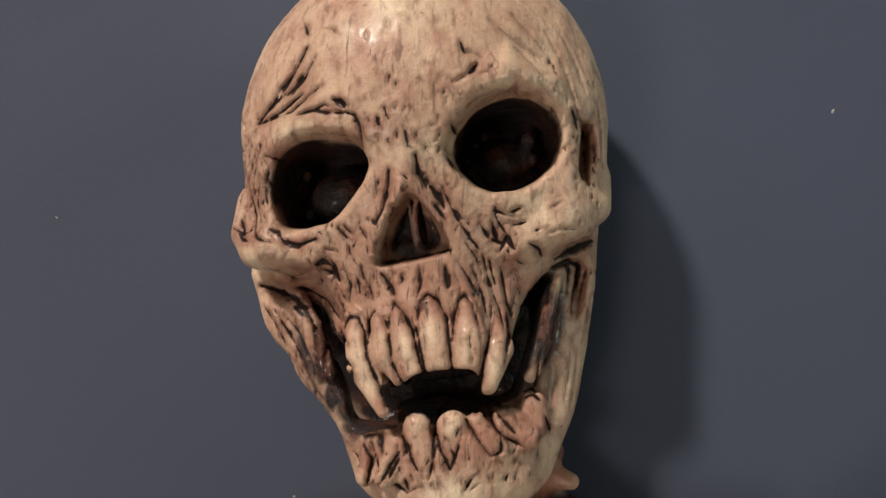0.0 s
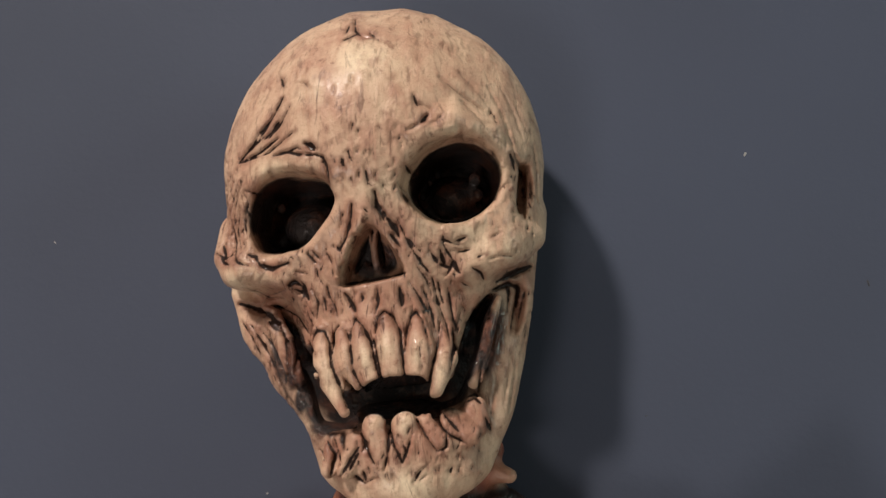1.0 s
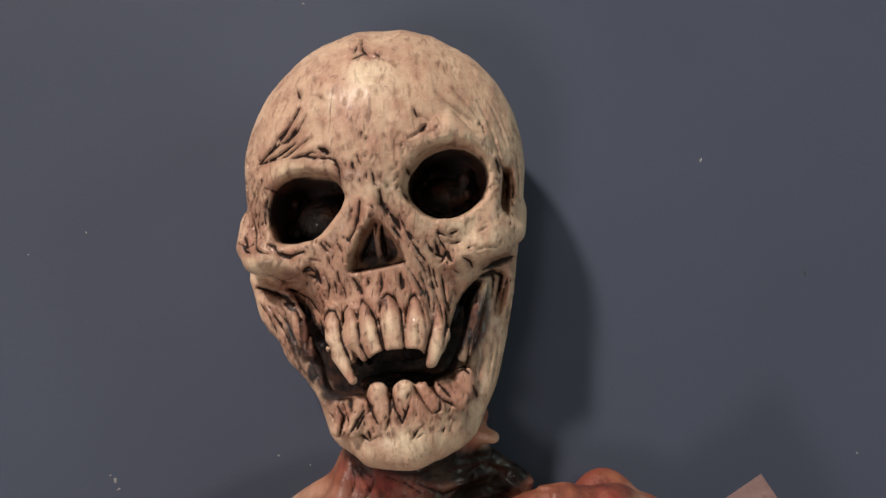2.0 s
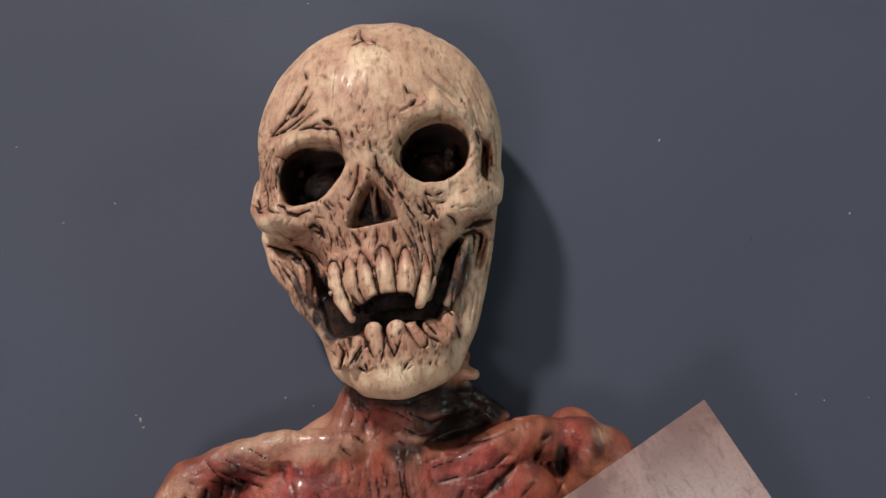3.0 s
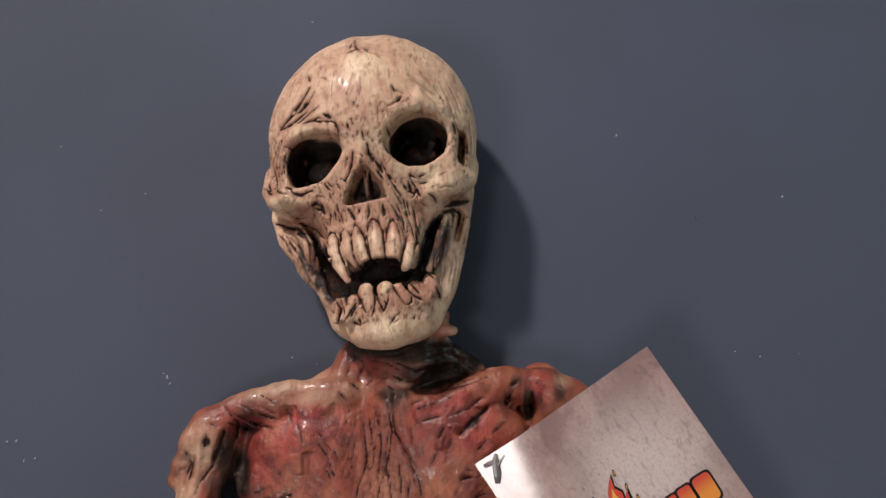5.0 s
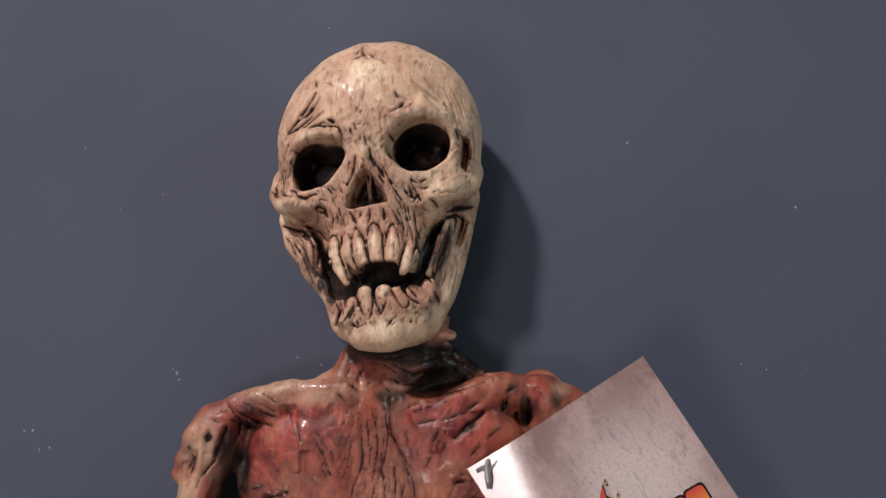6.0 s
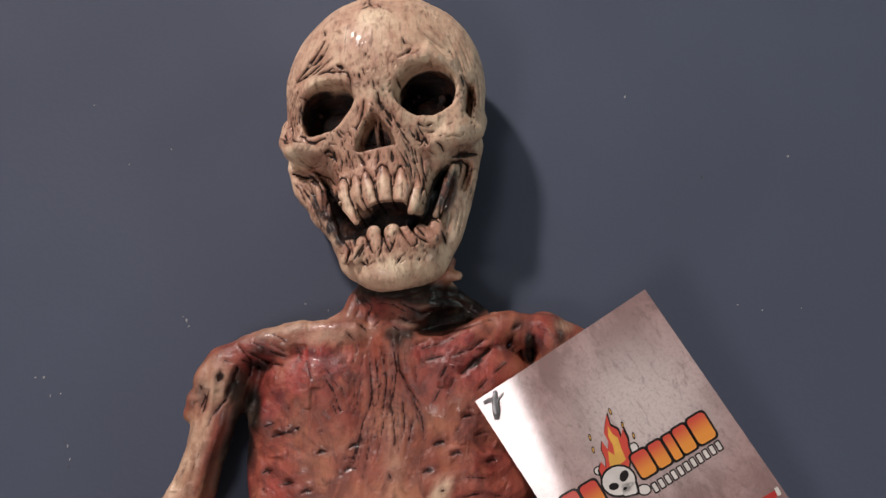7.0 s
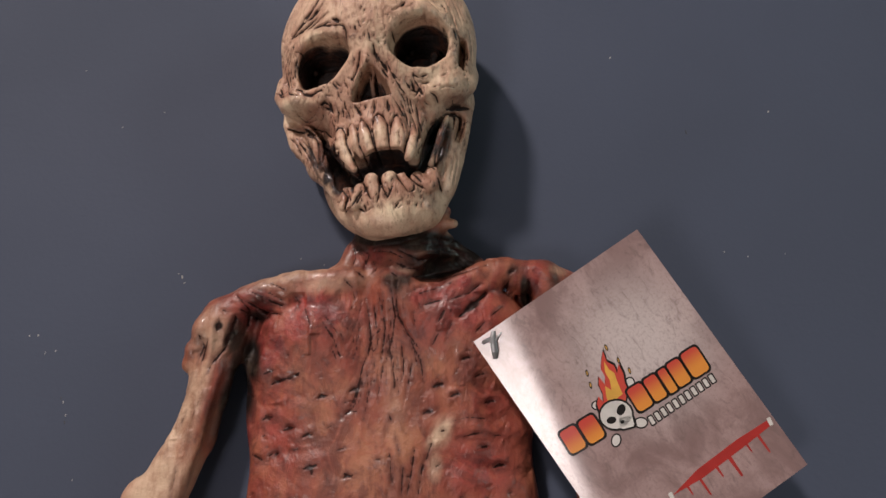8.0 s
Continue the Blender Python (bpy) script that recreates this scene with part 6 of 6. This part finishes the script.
def plate(name, corners, low, high, material, parent, label=""):
    """A flat printed shape on the card: corners (across, down) in mm, from height low to high."""
    bm = bmesh.new()
    bottom = [bm.verts.new((x / 1000, -y / 1000, (low + curl(x, y)) / 1000)) for x, y in corners]
    top = [bm.verts.new((x / 1000, -y / 1000, (high + curl(x, y)) / 1000)) for x, y in corners]
    n = len(corners)
    bm.faces.new(top)
    bm.faces.new(bottom[::-1])
    for i in range(n):
        bm.faces.new((bottom[i], bottom[(i + 1) % n], top[(i + 1) % n], top[i]))
    bmesh.ops.recalc_face_normals(bm, faces=bm.faces)
    return part(name, bm, material, parent, label)


def oval(x, y, rx, ry, turn=0, n=18):
    c, s = math.cos(radians(turn)), math.sin(radians(turn))
    return [(x + c * rx * math.cos(a) - s * ry * math.sin(a), y + s * rx * math.cos(a) + c * ry * math.sin(a)) for a in (2 * math.pi * i / n for i in range(n))]


def block(x, y, w, h, turn):
    """A rounded bar standing on the line of the logo."""
    c, s = math.cos(radians(turn)), math.sin(radians(turn))
    r, out = min(w, h) * 0.22, []
    for cx, cy, a0 in ((w / 2 - r, h / 2 - r, 0), (r - w / 2, h / 2 - r, 90), (r - w / 2, r - h / 2, 180), (w / 2 - r, r - h / 2, 270)):
        for k in range(4):
            a = radians(a0 + 30 * k)
            u, v = cx + r * math.cos(a), cy + r * math.sin(a)
            out.append((x + c * u - s * v, y + s * u + c * v))
    return out


def hang_tag():
    tag = new("hang_tag")
    across, down = Vector((59.5, 36.2, 5.3)).normalized(), Vector((52.1, -80.7, -17.7)).normalized()
    face = down.cross(across).normalized()
    m = Matrix((across, -down, face)).transposed().to_4x4()
    m.translation = (0.0331, -0.1099, 0.0336)
    tag.matrix_world = m
    tagged(tag, "stone-patterned glossy hang tag with a flame logo on the figure", "hang tag")
    wide, tall, thick = 70, 98, 0.5
    bm = bmesh.new()
    nx, ny = 70, 40
    def sheet(z):
        return [[bm.verts.new((wide * i / nx / 1000, -tall * j / ny / 1000, (z + curl(wide * i / nx, tall * j / ny)) / 1000)) for j in range(ny + 1)] for i in range(nx + 1)]

    top, bottom = sheet(0), sheet(-thick)
    for i in range(nx):
        for j in range(ny):
            bm.faces.new((top[i][j], top[i][j + 1], top[i + 1][j + 1], top[i + 1][j])).smooth = True
            bm.faces.new((bottom[i][j], bottom[i + 1][j], bottom[i + 1][j + 1], bottom[i][j + 1])).smooth = True
    # the cut edge, with corners of its own so that it stays crisp
    around = [(i, 0) for i in range(nx)] + [(nx, j) for j in range(ny)] + [(i, ny) for i in range(nx, 0, -1)] + [(0, j) for j in range(ny, 0, -1)]
    rim = [[bm.verts.new(s[i][j].co) for s in (top, bottom)] for i, j in around]
    for (a, b), (c, d) in zip(rim, rim[1:] + rim[:1]):
        bm.faces.new((a, c, d, b))
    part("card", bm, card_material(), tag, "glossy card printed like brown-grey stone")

    black = plain_material("print_black", (0.012, 0.010, 0.010), 0.35)
    white = plain_material("print_white", (0.68, 0.66, 0.63), 0.35)
    red = plain_material("print_red", (0.42, 0.035, 0.03), 0.35)
    yellow = plain_material("print_yellow", (0.75, 0.42, 0.08), 0.35)
    n = Nodes("print_orange")
    sep = n.tree.nodes.new("ShaderNodeSeparateXYZ")
    n.tree.links.new(n.coord, sep.inputs[0])
    orange = n.done(n.mix(n.ramp(sep.outputs[1], -0.051, -0.044), (0.72, 0.28, 0.05), (0.55, 0.07, 0.05)), 0.35)

    # bones and head shape behind the name, as plain ovals
    for x, y, rx, ry, turn in ((22.5, 41.8, 1.6, 1.2, 30), (21.0, 55.0, 1.9, 1.3, -40), (35.5, 42.5, 2.6, 1.6, -40), (31.5, 55.0, 2.0, 1.5, 30)):
        plate("bone_end_outline", oval(x, y, rx + 0.5, ry + 0.5, turn), 0.01, 0.05, black, tag)
        plate("bone_end", oval(x, y, rx, ry, turn), 0.02, 0.08, white, tag)
    # flame
    flame = [(21.8, 45), (22.6, 41.5), (24.6, 39.6), (24.9, 42.2), (26.4, 39.8), (27.0, 36.4), (28.6, 34.2), (28.8, 37.6), (30.4, 35.4), (30.7, 32.6), (32.6, 30.2), (35.0, 27.8), (33.9, 31.6), (35.2, 34.0), (34.6, 36.8), (36.8, 34.4), (36.2, 38.2), (35.0, 40.6), (34.4, 43.0), (31.5, 46)]
    grow = [(29 + (x - 29) * 1.12, 39 + (y - 39) * 1.07) for x, y in flame]
    plate("flame_outline", grow, 0.03, 0.09, black, tag)
    plate("flame", flame, 0.05, 0.12, orange, tag)
    plate("flame_core", [(25.8, 44), (27.0, 40.8), (28.6, 38.0), (29.6, 40.4), (31.0, 37.4), (31.4, 34.0), (33.2, 31.0), (33.0, 34.0), (33.8, 36.2), (32.8, 39.6), (32.0, 43.6)], 0.07, 0.15, yellow, tag)
    for x, y, turn in ((36.6, 27.6, 100), (26.0, 31.0, 110), (24.6, 35.0, 110), (37.5, 33.5, 110), (38.6, 38.5, 110)):
        plate("spark", oval(x, y, 1.3, 0.5, turn, 10), 0.02, 0.06, black, tag)
        plate("spark_core", oval(x, y, 0.8, 0.22, turn, 8), 0.04, 0.09, yellow, tag)
    # the name as plain bars in its colours
    for x, y, w, h in ((9.0, 46.6, 6.0, 8.4), (16.2, 47.2, 6.2, 8.6), (36.2, 47.8, 5.8, 8.6), (42.4, 48.2, 4.8, 8.6), (47.4, 48.6, 3.0, 8.8), (52.2, 48.6, 4.9, 9.0), (59.0, 48.8, 6.6, 9.4)):
        plate("name_bar_outline", block(x, y, w + 1.5, h + 1.5, 3), 0.06, 0.14, black, tag)
        bar = plate("name_bar", block(x, y, w, h, 3), 0.09, 0.19, orange, tag)
    plate("badge_outline", oval(26.0, 48.0, 6.2, 5.4, 20), 0.10, 0.20, black, tag)
    plate("badge", oval(26.0, 48.0, 5.5, 4.7, 20), 0.14, 0.25, white, tag)
    plate("badge_foot_outline", block(27.6, 52.4, 6.0, 4.4, 20), 0.10, 0.20, black, tag)
    plate("badge_foot", block(27.5, 52.0, 4.8, 4.0, 20), 0.14, 0.25, white, tag)
    for x, y, rx, ry, turn in ((23.6, 48.6, 1.7, 1.2, 20), (28.4, 47.6, 2.0, 1.4, -30), (26.4, 51.2, 0.7, 0.5, 0)):
        plate("badge_spot", oval(x, y, rx, ry, turn), 0.20, 0.29, black, tag)
    # second line, plain small bars
    for i in range(11):
        x = 35.0 + i * 2.55
        plate("small_bar_outline", block(x, 56.4 + 0.03 * i, 2.3, 3.8, 3), 0.02, 0.06, black, tag)
        plate("small_bar", block(x, 56.4 + 0.03 * i, 1.3, 2.8, 3), 0.04, 0.10, white, tag)
    # red slash with drips
    plate("red_slash", [(26, 80.5), (38, 78.3), (55, 77.9), (68, 78.6), (68.2, 80.6), (55, 81.2), (38, 81.6)], 0.02, 0.07, red, tag)
    for x, length, w in ((62, 6.5, 0.5), (49.5, 7.5, 0.7), (44, 4.0, 0.5), (37, 6.5, 0.5), (32, 3, 0.4), (57, 3.0, 0.4)):
        plate("drip", [(x - w, 80.8), (x + w, 80.8), (x + w * 0.6, 80.8 + length), (x, 81.4 + length), (x - w * 0.6, 80.8 + length)], 0.03, 0.08, red, tag)
    for x, y in ((25.6, 80.5), (68.2, 79.4)):
        plate("slash_end", block(x, y, 1.4, 2.8, 10), 0.05, 0.11, white, tag)

    # bent wire staple in the corner, with a flattened crown and two prongs
    steel = plain_material("steel_wire", (0.42, 0.43, 0.45), 0.42, Metallic=0.9)
    bm = bmesh.new()
    for path in (
        ((7.8, 0.9, 0.5, 0.7), (6.4, 2.4, 1.3, 0.9), (5.2, 4.6, 1.7, 1.15), (4.0, 7.2, 1.5, 1.2), (2.9, 9.3, 0.6, 0.8)),
        ((2.2, 2.2, 0.4, 0.6), (3.8, 2.3, 1.0, 0.75), (6.0, 2.9, 1.4, 0.7)),
        ((9.8, 2.8, 0.4, 0.3), (8.0, 3.4, 1.0, 0.4), (5.6, 4.6, 1.4, 0.45)),
    ):
        rings = []
        for i, (x, y, z, r) in enumerate(path):
            ax, ay = path[max(i - 1, 0)][:2]
            bx, by = path[min(i + 1, len(path) - 1)][:2]
            length = math.hypot(bx - ax, by - ay)
            u, v = -(by - ay) / length, (bx - ax) / length
            rings.append([bm.verts.new(((x + u * r * math.cos(a)) / 1000, -(y + v * r * math.cos(a)) / 1000, (z + curl(x, y) + 0.4 * math.sin(a)) / 1000)) for a in (math.pi * k / 4 for k in range(8))])
        for p, q in zip(rings, rings[1:]):
            for k in range(8):
                bm.faces.new((p[k], p[(k + 1) % 8], q[(k + 1) % 8], q[k]))
        bm.faces.new(rings[0][::-1])
        bm.faces.new(rings[-1])
    bmesh.ops.recalc_face_normals(bm, faces=bm.faces)
    part("staple", bm, steel, tag, "bent steel wire staple")


hang_tag()
